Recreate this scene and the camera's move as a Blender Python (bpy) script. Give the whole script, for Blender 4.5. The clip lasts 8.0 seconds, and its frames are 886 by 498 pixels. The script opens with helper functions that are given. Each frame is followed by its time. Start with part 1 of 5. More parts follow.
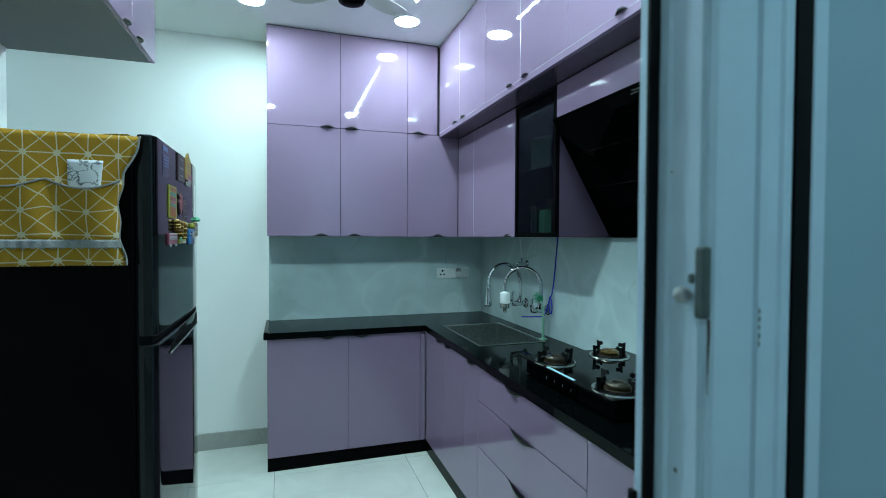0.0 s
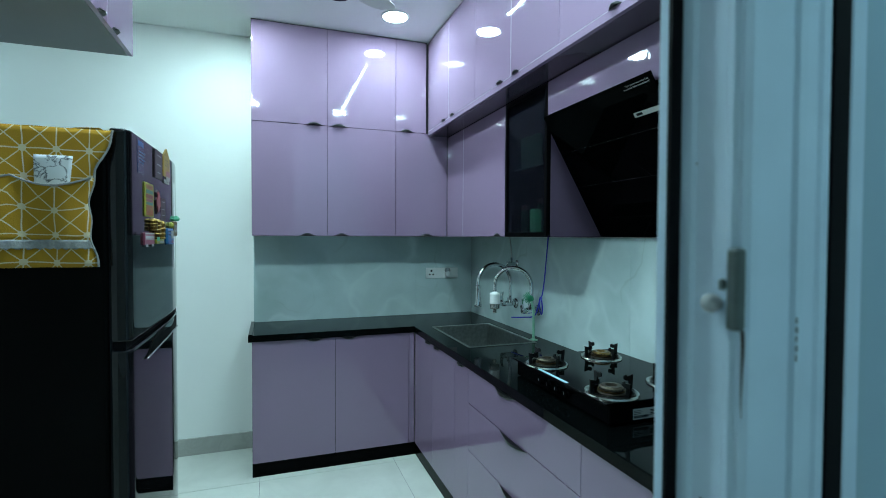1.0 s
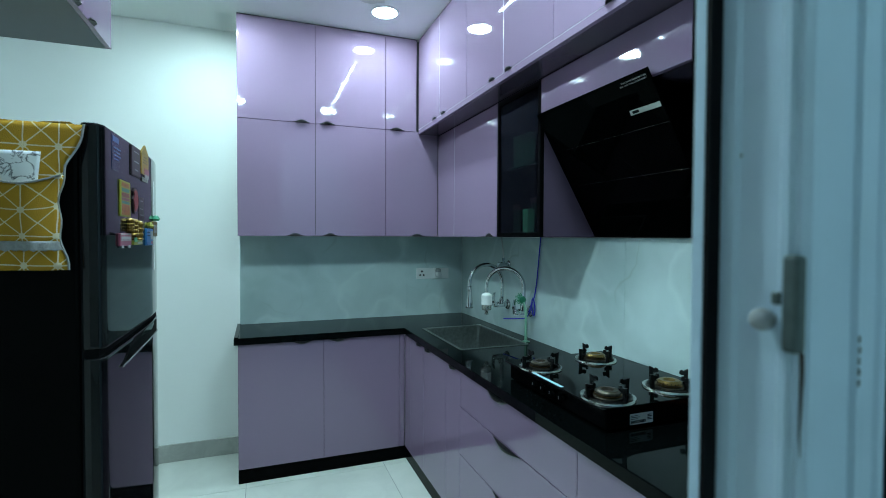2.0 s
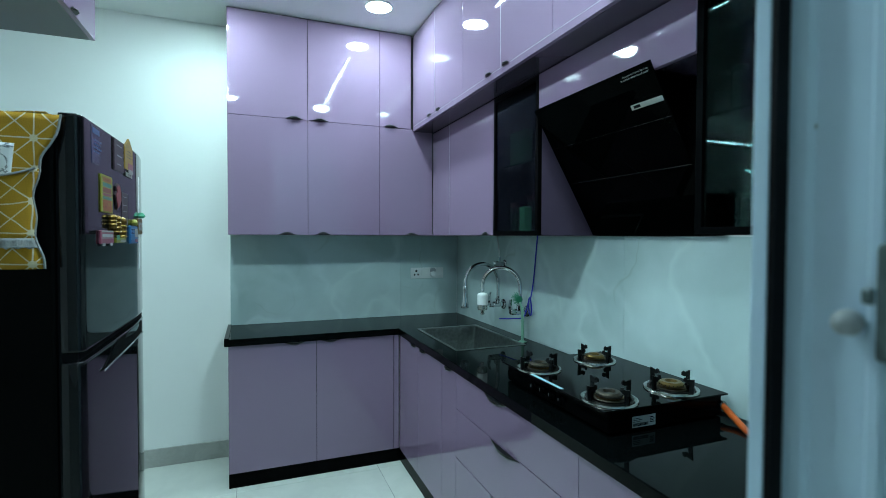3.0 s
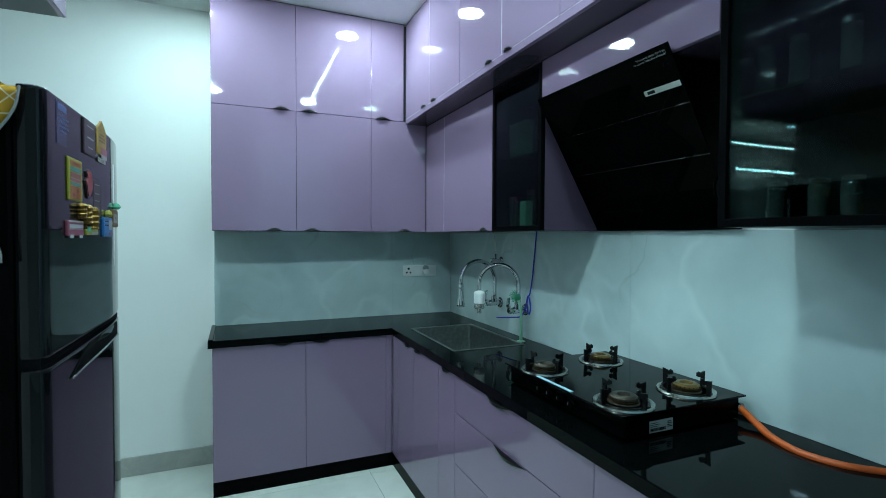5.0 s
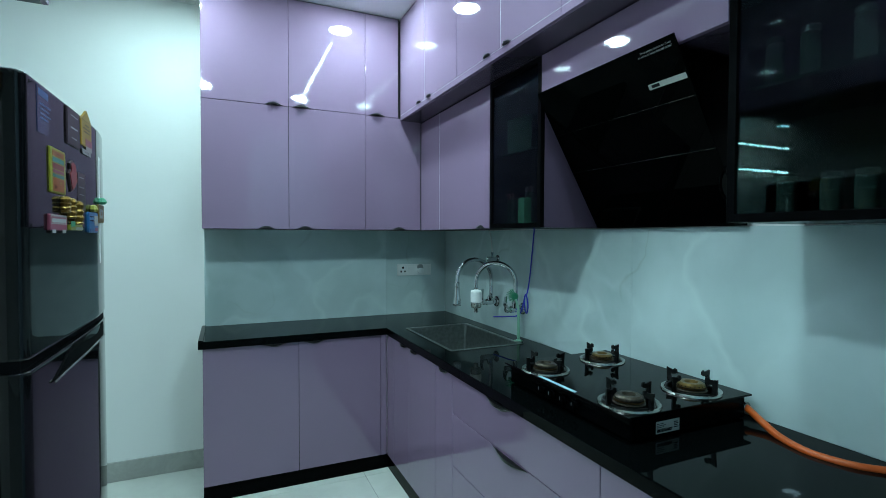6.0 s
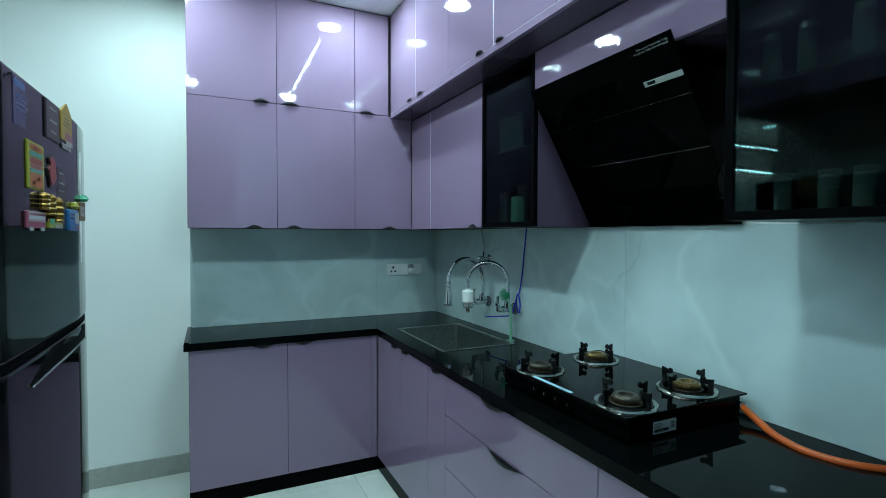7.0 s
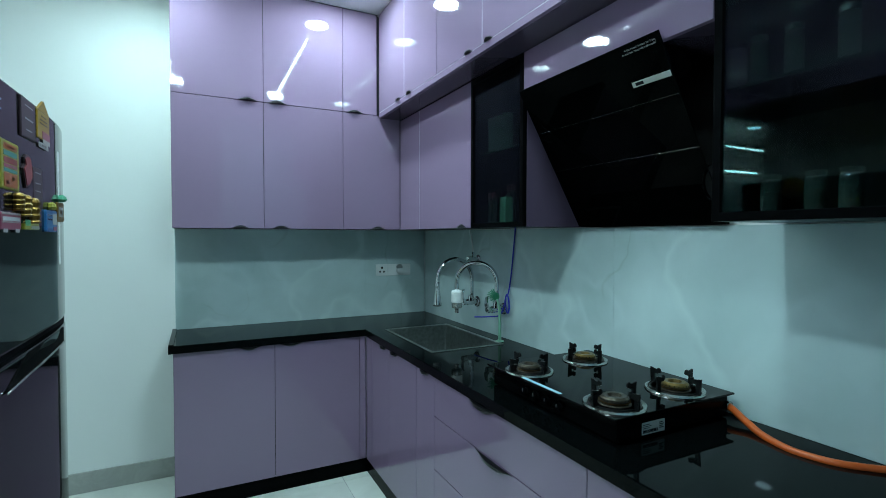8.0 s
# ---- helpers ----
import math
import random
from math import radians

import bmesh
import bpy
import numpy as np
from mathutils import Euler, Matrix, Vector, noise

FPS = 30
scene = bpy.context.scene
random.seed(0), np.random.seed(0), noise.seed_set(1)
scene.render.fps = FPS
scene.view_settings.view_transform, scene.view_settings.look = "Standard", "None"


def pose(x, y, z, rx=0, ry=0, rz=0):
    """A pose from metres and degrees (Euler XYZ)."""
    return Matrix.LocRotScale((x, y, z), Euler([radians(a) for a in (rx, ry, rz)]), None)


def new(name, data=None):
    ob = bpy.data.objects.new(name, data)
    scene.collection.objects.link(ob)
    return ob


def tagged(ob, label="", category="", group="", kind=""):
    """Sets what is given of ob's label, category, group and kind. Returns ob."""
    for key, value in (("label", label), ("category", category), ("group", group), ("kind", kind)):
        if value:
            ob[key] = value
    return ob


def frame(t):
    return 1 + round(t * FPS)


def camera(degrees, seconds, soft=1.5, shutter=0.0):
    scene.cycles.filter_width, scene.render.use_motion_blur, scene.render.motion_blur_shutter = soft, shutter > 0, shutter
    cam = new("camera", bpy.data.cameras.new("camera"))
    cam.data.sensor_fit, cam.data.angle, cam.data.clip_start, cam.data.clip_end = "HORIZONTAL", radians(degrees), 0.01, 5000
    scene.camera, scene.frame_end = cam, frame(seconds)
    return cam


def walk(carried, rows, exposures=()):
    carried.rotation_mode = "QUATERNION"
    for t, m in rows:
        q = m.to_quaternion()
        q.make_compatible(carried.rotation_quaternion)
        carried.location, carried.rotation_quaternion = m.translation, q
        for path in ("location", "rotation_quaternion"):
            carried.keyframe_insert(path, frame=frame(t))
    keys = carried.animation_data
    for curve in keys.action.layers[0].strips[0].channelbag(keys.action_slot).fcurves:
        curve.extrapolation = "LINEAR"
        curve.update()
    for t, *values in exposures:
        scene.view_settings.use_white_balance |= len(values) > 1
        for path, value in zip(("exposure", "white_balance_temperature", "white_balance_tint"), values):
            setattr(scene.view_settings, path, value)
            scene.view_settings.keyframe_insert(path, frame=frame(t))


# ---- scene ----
cam = camera(84.40, 8.0, soft=0.5)
# a fast lens focused on the middle of the kitchen
cam.data.dof.use_dof = True
cam.data.dof.focus_distance, cam.data.dof.aperture_fstop = 2.3, 6.3
# seconds, eye in metres, yaw, pitch, roll in degrees
PATH = [
    (0, 0.0000, 0.0000, 1.4683, -17.969, -1.324, 0.276),
    (0.5, 0.0053, 0.0231, 1.4680, -18.676, -1.360, 0.273),
    (1, 0.0098, 0.0469, 1.4688, -19.351, -1.371, 0.247),
    (1.5, 0.0148, 0.0737, 1.4726, -20.017, -1.396, 0.250),
    (3, 0.0277, 0.1490, 1.4651, -21.345, -1.416, 0.213),
    (3.5, 0.0267, 0.1783, 1.4616, -21.702, -1.460, 0.238),
    (4, 0.0250, 0.2054, 1.4599, -22.074, -1.488, 0.218),
    (4.5, 0.0212, 0.2382, 1.4541, -22.548, -1.504, 0.220),
    (6, 0.0087, 0.3224, 1.4367, -24.078, -1.524, 0.177),
    (6.5, 0.0048, 0.3430, 1.4332, -24.774, -1.518, 0.142),
    (7, 0.0037, 0.3559, 1.4319, -25.479, -1.508, 0.147),
    (7.5, 0.0083, 0.3630, 1.4338, -26.087, -1.530, 0.118),
    (8, 0.0120, 0.3664, 1.4356, -26.719, -1.559, 0.101),
]
walk(cam, [(t, pose(x, y, z, 90 + pitch, 0, yaw) @ pose(0, 0, 0, 0, 0, roll)) for t, x, y, z, yaw, pitch, roll in PATH],
     [(0.0, 0.03), (3.0, -0.05), (8.0, -0.15)])

# ---- world and light levels ----
world = bpy.data.worlds.new("world")
world.use_nodes = True
world.node_tree.nodes["Background"].inputs[0].default_value = (0.02, 0.03, 0.035, 1)
world.node_tree.nodes["Background"].inputs[1].default_value = 0.2
scene.world = world
LED = (0.618, 0.942, 0.985)
LED_LIVING = (0.48, 0.86, 1.0)
DOWNLIGHT, DOWNLIGHT_BACK, STRIP, LIVING, BATTEN = 370.0, 300.0, 235.0, 175.0, 80.0

# ---- plan, in metres ----
CEIL = 2.830
ZF = 0.000                     # floor level
YW, XW = 3.668, 1.526           # back and right-hand kitchen walls
YU, XU, XL = 3.340, 1.196, 1.050   # faces of the upper units and of the loft
ZU, ZM, ZL = 1.473, 2.195, 2.179   # underside of uppers, tier joint, underside of loft
YB, XB = 3.192, 0.915          # faces of the base units
YC, XC, ZC = 3.175, 0.9085, 0.874   # worktop edges and height
XLEFT = -1.034                 # wall behind the refrigerator
YP = 0.30                      # sliding partition


# ---- materials ----
def material(name, color, rough=0.5, metal=0.0, coat=0.0, vary=0.0, scale=6.0, bump=0.0, bump_scale=60.0, emit=None, power=0.0, spec=0.5, rough_vary=0.0):
    m = bpy.data.materials.new(name)
    m.use_nodes = True
    nt = m.node_tree
    b = nt.nodes["Principled BSDF"]
    b.inputs["Base Color"].default_value = (*color, 1)
    b.inputs["Roughness"].default_value = rough
    b.inputs["Metallic"].default_value = metal
    b.inputs["Coat Weight"].default_value = coat
    b.inputs["Coat Roughness"].default_value = 0.03
    b.inputs["Specular IOR Level"].default_value = spec
    co = nt.nodes.new("ShaderNodeNewGeometry")
    if vary or rough_vary:
        n = nt.nodes.new("ShaderNodeTexNoise")
        n.inputs["Scale"].default_value = scale
        n.inputs["Detail"].default_value = 6
        nt.links.new(co.outputs["Position"], n.inputs["Vector"])
        if vary:
            r = nt.nodes.new("ShaderNodeMix")
            r.data_type = "RGBA"
            r.inputs["A"].default_value = (*[c * (1 - vary) for c in color], 1)
            r.inputs["B"].default_value = (*[min(1, c * (1 + vary)) for c in color], 1)
            nt.links.new(n.outputs["Fac"], r.inputs["Factor"])
            nt.links.new(r.outputs["Result"], b.inputs["Base Color"])
        if rough_vary:
            q = nt.nodes.new("ShaderNodeMapRange")
            q.inputs["To Min"].default_value = max(0.0, rough - rough_vary)
            q.inputs["To Max"].default_value = rough + rough_vary
            nt.links.new(n.outputs["Fac"], q.inputs["Value"])
            nt.links.new(q.outputs["Result"], b.inputs["Roughness"])
    if bump:
        k = nt.nodes.new("ShaderNodeTexNoise")
        k.inputs["Scale"].default_value = bump_scale
        k.inputs["Detail"].default_value = 3
        nt.links.new(co.outputs["Position"], k.inputs["Vector"])
        u = nt.nodes.new("ShaderNodeBump")
        u.inputs["Strength"].default_value = bump
        u.inputs["Distance"].default_value = 0.002
        nt.links.new(k.outputs["Fac"], u.inputs["Height"])
        nt.links.new(u.outputs["Normal"], b.inputs["Normal"])
        if coat:
            nt.links.new(u.outputs["Normal"], b.inputs["Coat Normal"])
    if emit:
        b.inputs["Emission Color"].default_value = (*emit, 1)
        b.inputs["Emission Strength"].default_value = power
    return m


def nodes_of(m):
    return m.node_tree, m.node_tree.nodes["Principled BSDF"]


def math_node(nt, op, a, b=None):
    n = nt.nodes.new("ShaderNodeMath")
    n.operation = op
    for i, v in enumerate((a, b)):
        if v is None:
            continue
        if isinstance(v, (int, float)):
            n.inputs[i].default_value = v
        else:
            nt.links.new(v, n.inputs[i])
    return n.outputs[0]


def stone_tile(name, base, vein, rough, scale, amount):
    """Polished tile with soft drifting veins."""
    m = material(name, base, rough=rough)
    nt, b = nodes_of(m)
    g = nt.nodes.new("ShaderNodeNewGeometry")
    info = nt.nodes.new("ShaderNodeObjectInfo")
    add = nt.nodes.new("ShaderNodeVectorMath")
    add.operation = "ADD"
    mul = nt.nodes.new("ShaderNodeVectorMath")
    mul.operation = "SCALE"
    mul.inputs[0].default_value = (7, 3, 5)
    nt.links.new(info.outputs["Random"], mul.inputs["Scale"])
    nt.links.new(g.outputs["Position"], add.inputs[0])
    nt.links.new(mul.outputs[0], add.inputs[1])
    n = nt.nodes.new("ShaderNodeTexNoise")
    n.inputs["Scale"].default_value = scale
    n.inputs["Detail"].default_value = 8
    n.inputs["Roughness"].default_value = 0.55
    n.inputs["Distortion"].default_value = 0.7
    nt.links.new(add.outputs[0], n.inputs["Vector"])
    line = math_node(nt, "ABSOLUTE", math_node(nt, "SUBTRACT", n.outputs["Fac"], 0.5))
    r = nt.nodes.new("ShaderNodeValToRGB")
    r.color_ramp.elements[0].position, r.color_ramp.elements[0].color = 0.0, (*vein, 1)
    r.color_ramp.elements[1].position, r.color_ramp.elements[1].color = amount, (*base, 1)
    nt.links.new(line, r.inputs["Fac"])
    c = nt.nodes.new("ShaderNodeTexNoise")
    c.inputs["Scale"].default_value = scale * 0.6
    c.inputs["Detail"].default_value = 3
    nt.links.new(add.outputs[0], c.inputs["Vector"])
    mix = nt.nodes.new("ShaderNodeMix")
    mix.data_type, mix.blend_type = "RGBA", "MULTIPLY"
    mix.inputs["Factor"].default_value = 1.0
    tone = nt.nodes.new("ShaderNodeMapRange")
    tone.inputs["To Min"].default_value, tone.inputs["To Max"].default_value = 0.82, 1.12
    nt.links.new(c.outputs["Fac"], tone.inputs["Value"])
    nt.links.new(r.outputs["Color"], mix.inputs["A"])
    nt.links.new(tone.outputs["Result"], mix.inputs["B"])
    nt.links.new(mix.outputs["Result"], b.inputs["Base Color"])
    return m


def tinted_glass(name, tint, gloss=1.0, glint_mix=0.0, rough=0.005):
    m = bpy.data.materials.new(name)
    m.use_nodes = True
    nt = m.node_tree
    nt.nodes.clear()
    out = nt.nodes.new("ShaderNodeOutputMaterial")
    t = nt.nodes.new("ShaderNodeBsdfTransparent")
    t.inputs["Color"].default_value = (*tint, 1)
    s = nt.nodes.new("ShaderNodeBsdfGlossy")
    s.inputs["Roughness"].default_value = rough
    s.inputs["Color"].default_value = (gloss * 0.75, gloss, gloss, 1)
    f = nt.nodes.new("ShaderNodeLayerWeight")
    f.inputs["Blend"].default_value = 0.5
    x = nt.nodes.new("ShaderNodeMixShader")
    rise = math_node(nt, "MULTIPLY", math_node(nt, "POWER", f.outputs["Facing"], 5.0), 0.96)
    nt.links.new(math_node(nt, "ADD", rise, 0.04), x.inputs[0])
    nt.links.new(t.outputs[0], x.inputs[1])
    nt.links.new(s.outputs[0], x.inputs[2])
    # pale diffuse share painted in for glints that the glass fails to catch
    if glint_mix:
        d = nt.nodes.new("ShaderNodeBsdfDiffuse")
        d.inputs["Color"].default_value = (0.62, 0.74, 0.72, 1)
        y = nt.nodes.new("ShaderNodeMixShader")
        y.inputs[0].default_value = glint_mix
        nt.links.new(x.outputs[0], y.inputs[1])
        nt.links.new(d.outputs[0], y.inputs[2])
        x = y
    nt.links.new(x.outputs[0], out.inputs[0])
    return m


LILAC = material("lilac_laminate", (0.232, 0.155, 0.243), rough=0.022, coat=0.0, vary=0.025, scale=1.5, bump=0.075, bump_scale=55, rough_vary=0.008, spec=0.72)
EDGEBAND = material("pale_edge_band", (0.40, 0.34, 0.43), rough=0.3, vary=0.05)
# lilac darkened in colour for shaded undersides and the panel beside the hood
SHADEDLILAC = material("shaded_lilac_carcass", (0.075, 0.052, 0.083), rough=0.06, vary=0.04)
# cabinet back coloured near black for the dimness behind the smoked glass
SHADEDINTERIOR = material("shaded_cabinet_interior", (0.030, 0.040, 0.040), rough=0.4, vary=0.1)
# near-black bodies behind the doors: the shade of the door gaps as colour
GAPSHADE = material("shaded_gap_backing", (0.012, 0.010, 0.014), rough=0.6, vary=0.2, scale=30)
GREYBOARD = material("grey_board", (0.10, 0.11, 0.125), rough=0.5, vary=0.05, scale=8)
GAPSHADOW = material("gap_shadow_strip", (0.055, 0.045, 0.062), rough=0.5, vary=0.1)
SINKSTEEL = material("stained_steel", (0.31, 0.335, 0.33), rough=0.34, metal=1.0, vary=0.45, scale=48, bump=0.06, bump_scale=150, rough_vary=0.12)
LATCHMETAL = material("weathered_latch", (0.085, 0.115, 0.115), rough=0.5, metal=0.3, vary=0.3, scale=120)
BLACK = material("black_lacquer", (0.0014, 0.0016, 0.0019), rough=0.2, spec=0.03, rough_vary=0.05, scale=20)
FRAMEBLACK = material("matt_black_frame", (0.0014, 0.0016, 0.0019), rough=0.45, spec=0.012, rough_vary=0.05, scale=20)
HANDLE = material("black_metal_pull", (0.003, 0.0035, 0.004), rough=0.3, spec=0.16, metal=0.0, rough_vary=0.1, scale=90)
GRANITE = material("black_granite", (0.0012, 0.0018, 0.0020), rough=0.014, spec=0.06, vary=0.5, scale=240, bump=0.01, bump_scale=9)
BLACKGLASS = material("black_glass", (0.0006, 0.0009, 0.0009), rough=0.012, spec=0.07)
HOODGLASS = material("black_hood_glass", (0.0005, 0.0008, 0.0008), rough=0.012, spec=0.02)
WALLPAINT = material("white_wall_paint", (0.83, 0.84, 0.83), rough=0.55, vary=0.035, scale=2.2, bump=0.05, bump_scale=120)
CEILPAINT = material("white_ceiling_paint", (0.80, 0.82, 0.81), rough=0.7, vary=0.02, scale=1.5)
SKIRT = stone_tile("skirting_stone", (0.42, 0.42, 0.40), (0.36, 0.36, 0.34), 0.3, 5, 0.1)
FLOORTILE = stone_tile("cream_floor_tile", (0.655, 0.665, 0.625), (0.622, 0.632, 0.596), 0.16, 3.2, 0.12)
GROUT = material("grey_grout", (0.22, 0.23, 0.23), rough=0.85, vary=0.2, scale=40)


def onyx_tile():
    """Pale onyx print: drifting clouds, wide milky seams and a few hair-thin dark veins."""
    m = material("pale_onyx_tile", (0.48, 0.60, 0.59), rough=0.03)
    nt, b = nodes_of(m)
    g = nt.nodes.new("ShaderNodeNewGeometry")
    warp = nt.nodes.new("ShaderNodeTexNoise")
    warp.inputs["Scale"].default_value, warp.inputs["Detail"].default_value = 1.3, 4
    nt.links.new(g.outputs["Position"], warp.inputs["Vector"])
    shift = nt.nodes.new("ShaderNodeVectorMath")
    shift.operation = "MULTIPLY_ADD"
    shift.inputs[1].default_value = (0.55, 0.55, 0.55)
    nt.links.new(warp.outputs["Color"], shift.inputs[0])
    nt.links.new(g.outputs["Position"], shift.inputs[2])

    def noise(scale, detail, rough):
        n = nt.nodes.new("ShaderNodeTexNoise")
        n.inputs["Scale"].default_value, n.inputs["Detail"].default_value, n.inputs["Roughness"].default_value = scale, detail, rough
        nt.links.new(shift.outputs[0], n.inputs["Vector"])
        return n.outputs["Fac"]

    def spread(value, lo, hi, to_lo, to_hi):
        r = nt.nodes.new("ShaderNodeMapRange")
        for key, v in (("From Min", lo), ("From Max", hi), ("To Min", to_lo), ("To Max", to_hi)):
            r.inputs[key].default_value = v
        nt.links.new(value, r.inputs["Value"])
        return r.outputs["Result"]

    def blend(fac, a, colour, mode="MIX"):
        x = nt.nodes.new("ShaderNodeMix")
        x.data_type, x.blend_type = "RGBA", mode
        nt.links.new(fac, x.inputs["Factor"])
        if isinstance(a, tuple):
            x.inputs["A"].default_value = (*a, 1)
        else:
            nt.links.new(a, x.inputs["A"])
        x.inputs["B"].default_value = (*colour, 1)
        return x.outputs["Result"]

    def ridge(value, width):
        return spread(math_node(nt, "ABSOLUTE", math_node(nt, "SUBTRACT", value, 0.5)), 0.0, width, 1.0, 0.0)

    cloud = spread(noise(1.7, 5, 0.5), 0.34, 0.66, 0.0, 1.0)
    base = blend(cloud, (0.40, 0.51, 0.515), (0.55, 0.67, 0.68))
    milky = math_node(nt, "MULTIPLY", ridge(noise(1.15, 3, 0.45), 0.022), 0.45)
    base = blend(milky, base, (0.64, 0.76, 0.745))
    sparse = spread(noise(2.3, 2, 0.5), 0.48, 0.60, 0.0, 0.30)
    hair = math_node(nt, "MULTIPLY", ridge(noise(1.25, 2.5, 0.4), 0.007), sparse)
    base = blend(hair, base, (0.25, 0.31, 0.28))
    fine = math_node(nt, "MULTIPLY", ridge(noise(2.2, 2, 0.4), 0.045), spread(noise(1.9, 2, 0.5), 0.42, 0.62, 0.0, 0.32))
    base = blend(fine, base, (0.62, 0.74, 0.745))
    nt.links.new(base, b.inputs["Base Color"])
    return m


ONYX = onyx_tile()
STEEL = material("brushed_steel", (0.46, 0.455, 0.43), rough=0.24, metal=1.0, vary=0.30, scale=26, bump=0.05, bump_scale=160)
CHROME = material("chrome", (0.62, 0.64, 0.65), rough=0.05, metal=1.0)
BRASS = material("worn_brass", (0.22, 0.135, 0.05), rough=0.33, metal=1.0, vary=0.45, scale=60, bump=0.2, bump_scale=200)
CASTIRON = material("burner_alloy", (0.060, 0.048, 0.036), rough=0.38, metal=0.8, vary=0.35, scale=90)
WHITEPLASTIC = material("white_plastic", (0.74, 0.76, 0.76), rough=0.3, vary=0.02)
GREYPLASTIC = material("grey_plastic", (0.32, 0.34, 0.35), rough=0.4, vary=0.05)
SASH = material("painted_aluminium", (0.52, 0.66, 0.78), rough=0.36, vary=0.10, scale=14, bump=0.04, bump_scale=50)
PANEL = material("frosted_panel", (0.29, 0.43, 0.52), rough=0.45, vary=0.08, scale=3)
GASKET = material("black_rubber", (0.004, 0.0045, 0.006), rough=0.7, spec=0.1)
FRIDGESIDE = material("black_refrigerator_side", (0.0012, 0.0014, 0.0015), rough=0.4, spec=0.04, vary=0.2, scale=9, bump=0.06, bump_scale=300)
FRIDGEFRONT = material("dark_steel_refrigerator_front", (0.004, 0.0045, 0.0055), rough=0.03, spec=0.30, vary=0.10, scale=4)
ORANGE = material("orange_rubber", (0.50, 0.078, 0.006), rough=0.45, vary=0.1, scale=40)
GREEN = material("green_plastic", (0.03, 0.27, 0.14), rough=0.35, vary=0.12, scale=60)
PALEGREEN = material("pale_green_plastic", (0.22, 0.46, 0.33), rough=0.35, vary=0.06)
BLUE = material("blue_wire", (0.02, 0.03, 0.48), rough=0.4, vary=0.1)
HOSE = material("white_hose", (0.5, 0.52, 0.52), rough=0.45, vary=0.05)
FANPAINT = material("ivory_fan_paint", (0.66, 0.67, 0.64), rough=0.35, vary=0.03)
LACE = material("white_lace", (0.25, 0.245, 0.24), rough=0.9, vary=0.35, scale=140, bump=0.5, bump_scale=260)
# clear glass whitened and roughened in place of lamp highlights
GLASSJAR = tinted_glass("clear_jar_glass", (0.70, 0.80, 0.77), glint_mix=0.16, rough=0.22)
SMOKED = tinted_glass("smoked_glass", (0.27, 0.35, 0.34), 0.34)
SHELFGLASS = material("smoked_shelf", (0.05, 0.065, 0.065), rough=0.15)
LAMPFACE = material("downlight_diffuser", (0.9, 0.9, 0.9), rough=0.5, emit=LED, power=DOWNLIGHT)
LAMPBACK = material("dim_downlight_diffuser", (0.9, 0.9, 0.9), rough=0.5, emit=LED, power=DOWNLIGHT_BACK)
STRIPFACE = material("led_strip_diffuser", (0.9, 0.9, 0.9), rough=0.5, emit=LED, power=STRIP)
# added fill behind the camera that brightens the sliding door
LAMPFILL = material("unseen_fill_downlight_diffuser", (0.9, 0.9, 0.9), rough=0.5, emit=LED_LIVING, power=LIVING)
LAMPFAR = material("far_living_downlight_diffuser", (0.9, 0.9, 0.9), rough=0.5, emit=LED_LIVING, power=0.36 * LIVING)
BATTENFACE = material("batten_tube", (0.9, 0.9, 0.9), rough=0.5, emit=LED, power=BATTEN)


def cloth_material():
    """Yellow cotton with a white lattice of squares and diagonals and small white stars at the crossings."""
    m = material("yellow_lattice_cotton", (0.34, 0.195, 0.004), rough=0.9, bump=0.4, bump_scale=420)
    nt, b = nodes_of(m)
    t = nt.nodes.new("ShaderNodeTexCoord")
    sep = nt.nodes.new("ShaderNodeSeparateXYZ")
    wob = nt.nodes.new("ShaderNodeTexNoise")
    wob.inputs["Scale"].default_value = 9
    nt.links.new(t.outputs["UV"], sep.inputs[0])
    nt.links.new(t.outputs["UV"], wob.inputs["Vector"])
    w = math_node(nt, "MULTIPLY", math_node(nt, "SUBTRACT", wob.outputs["Fac"], 0.5), 0.012)
    u = math_node(nt, "ADD", sep.outputs[0], w)
    v = math_node(nt, "ADD", sep.outputs[1], w)
    p = 0.064
    best = None
    for e, wide in ((u, 0.0013), (v, 0.0013), (math_node(nt, "ADD", u, v), 0.0016), (math_node(nt, "SUBTRACT", u, v), 0.0016)):
        d = math_node(nt, "PINGPONG", e, p / 2)
        hit = math_node(nt, "LESS_THAN", d, wide)
        best = hit if best is None else math_node(nt, "MAXIMUM", best, hit)
    du = math_node(nt, "PINGPONG", u, p / 2)
    dv = math_node(nt, "PINGPONG", v, p / 2)
    star = math_node(nt, "LESS_THAN", math_node(nt, "SQRT", math_node(nt, "ADD", math_node(nt, "MULTIPLY", du, du), math_node(nt, "MULTIPLY", dv, dv))), 0.0074)
    best = math_node(nt, "MAXIMUM", best, star)
    mix = nt.nodes.new("ShaderNodeMix")
    mix.data_type = "RGBA"
    mix.inputs["A"].default_value = (0.365, 0.182, 0.002, 1)
    mix.inputs["B"].default_value = (0.66, 0.62, 0.50, 1)
    nt.links.new(math_node(nt, "MULTIPLY", best, 0.62), mix.inputs["Factor"])
    nt.links.new(mix.outputs["Result"], b.inputs["Base Color"])
    return m


CLOTH = cloth_material()
MARBLED = stone_tile("marbled_paper", (0.68, 0.68, 0.68), (0.05, 0.05, 0.06), 0.5, 22, 0.03)


# ---- building helpers ----
origin = {}


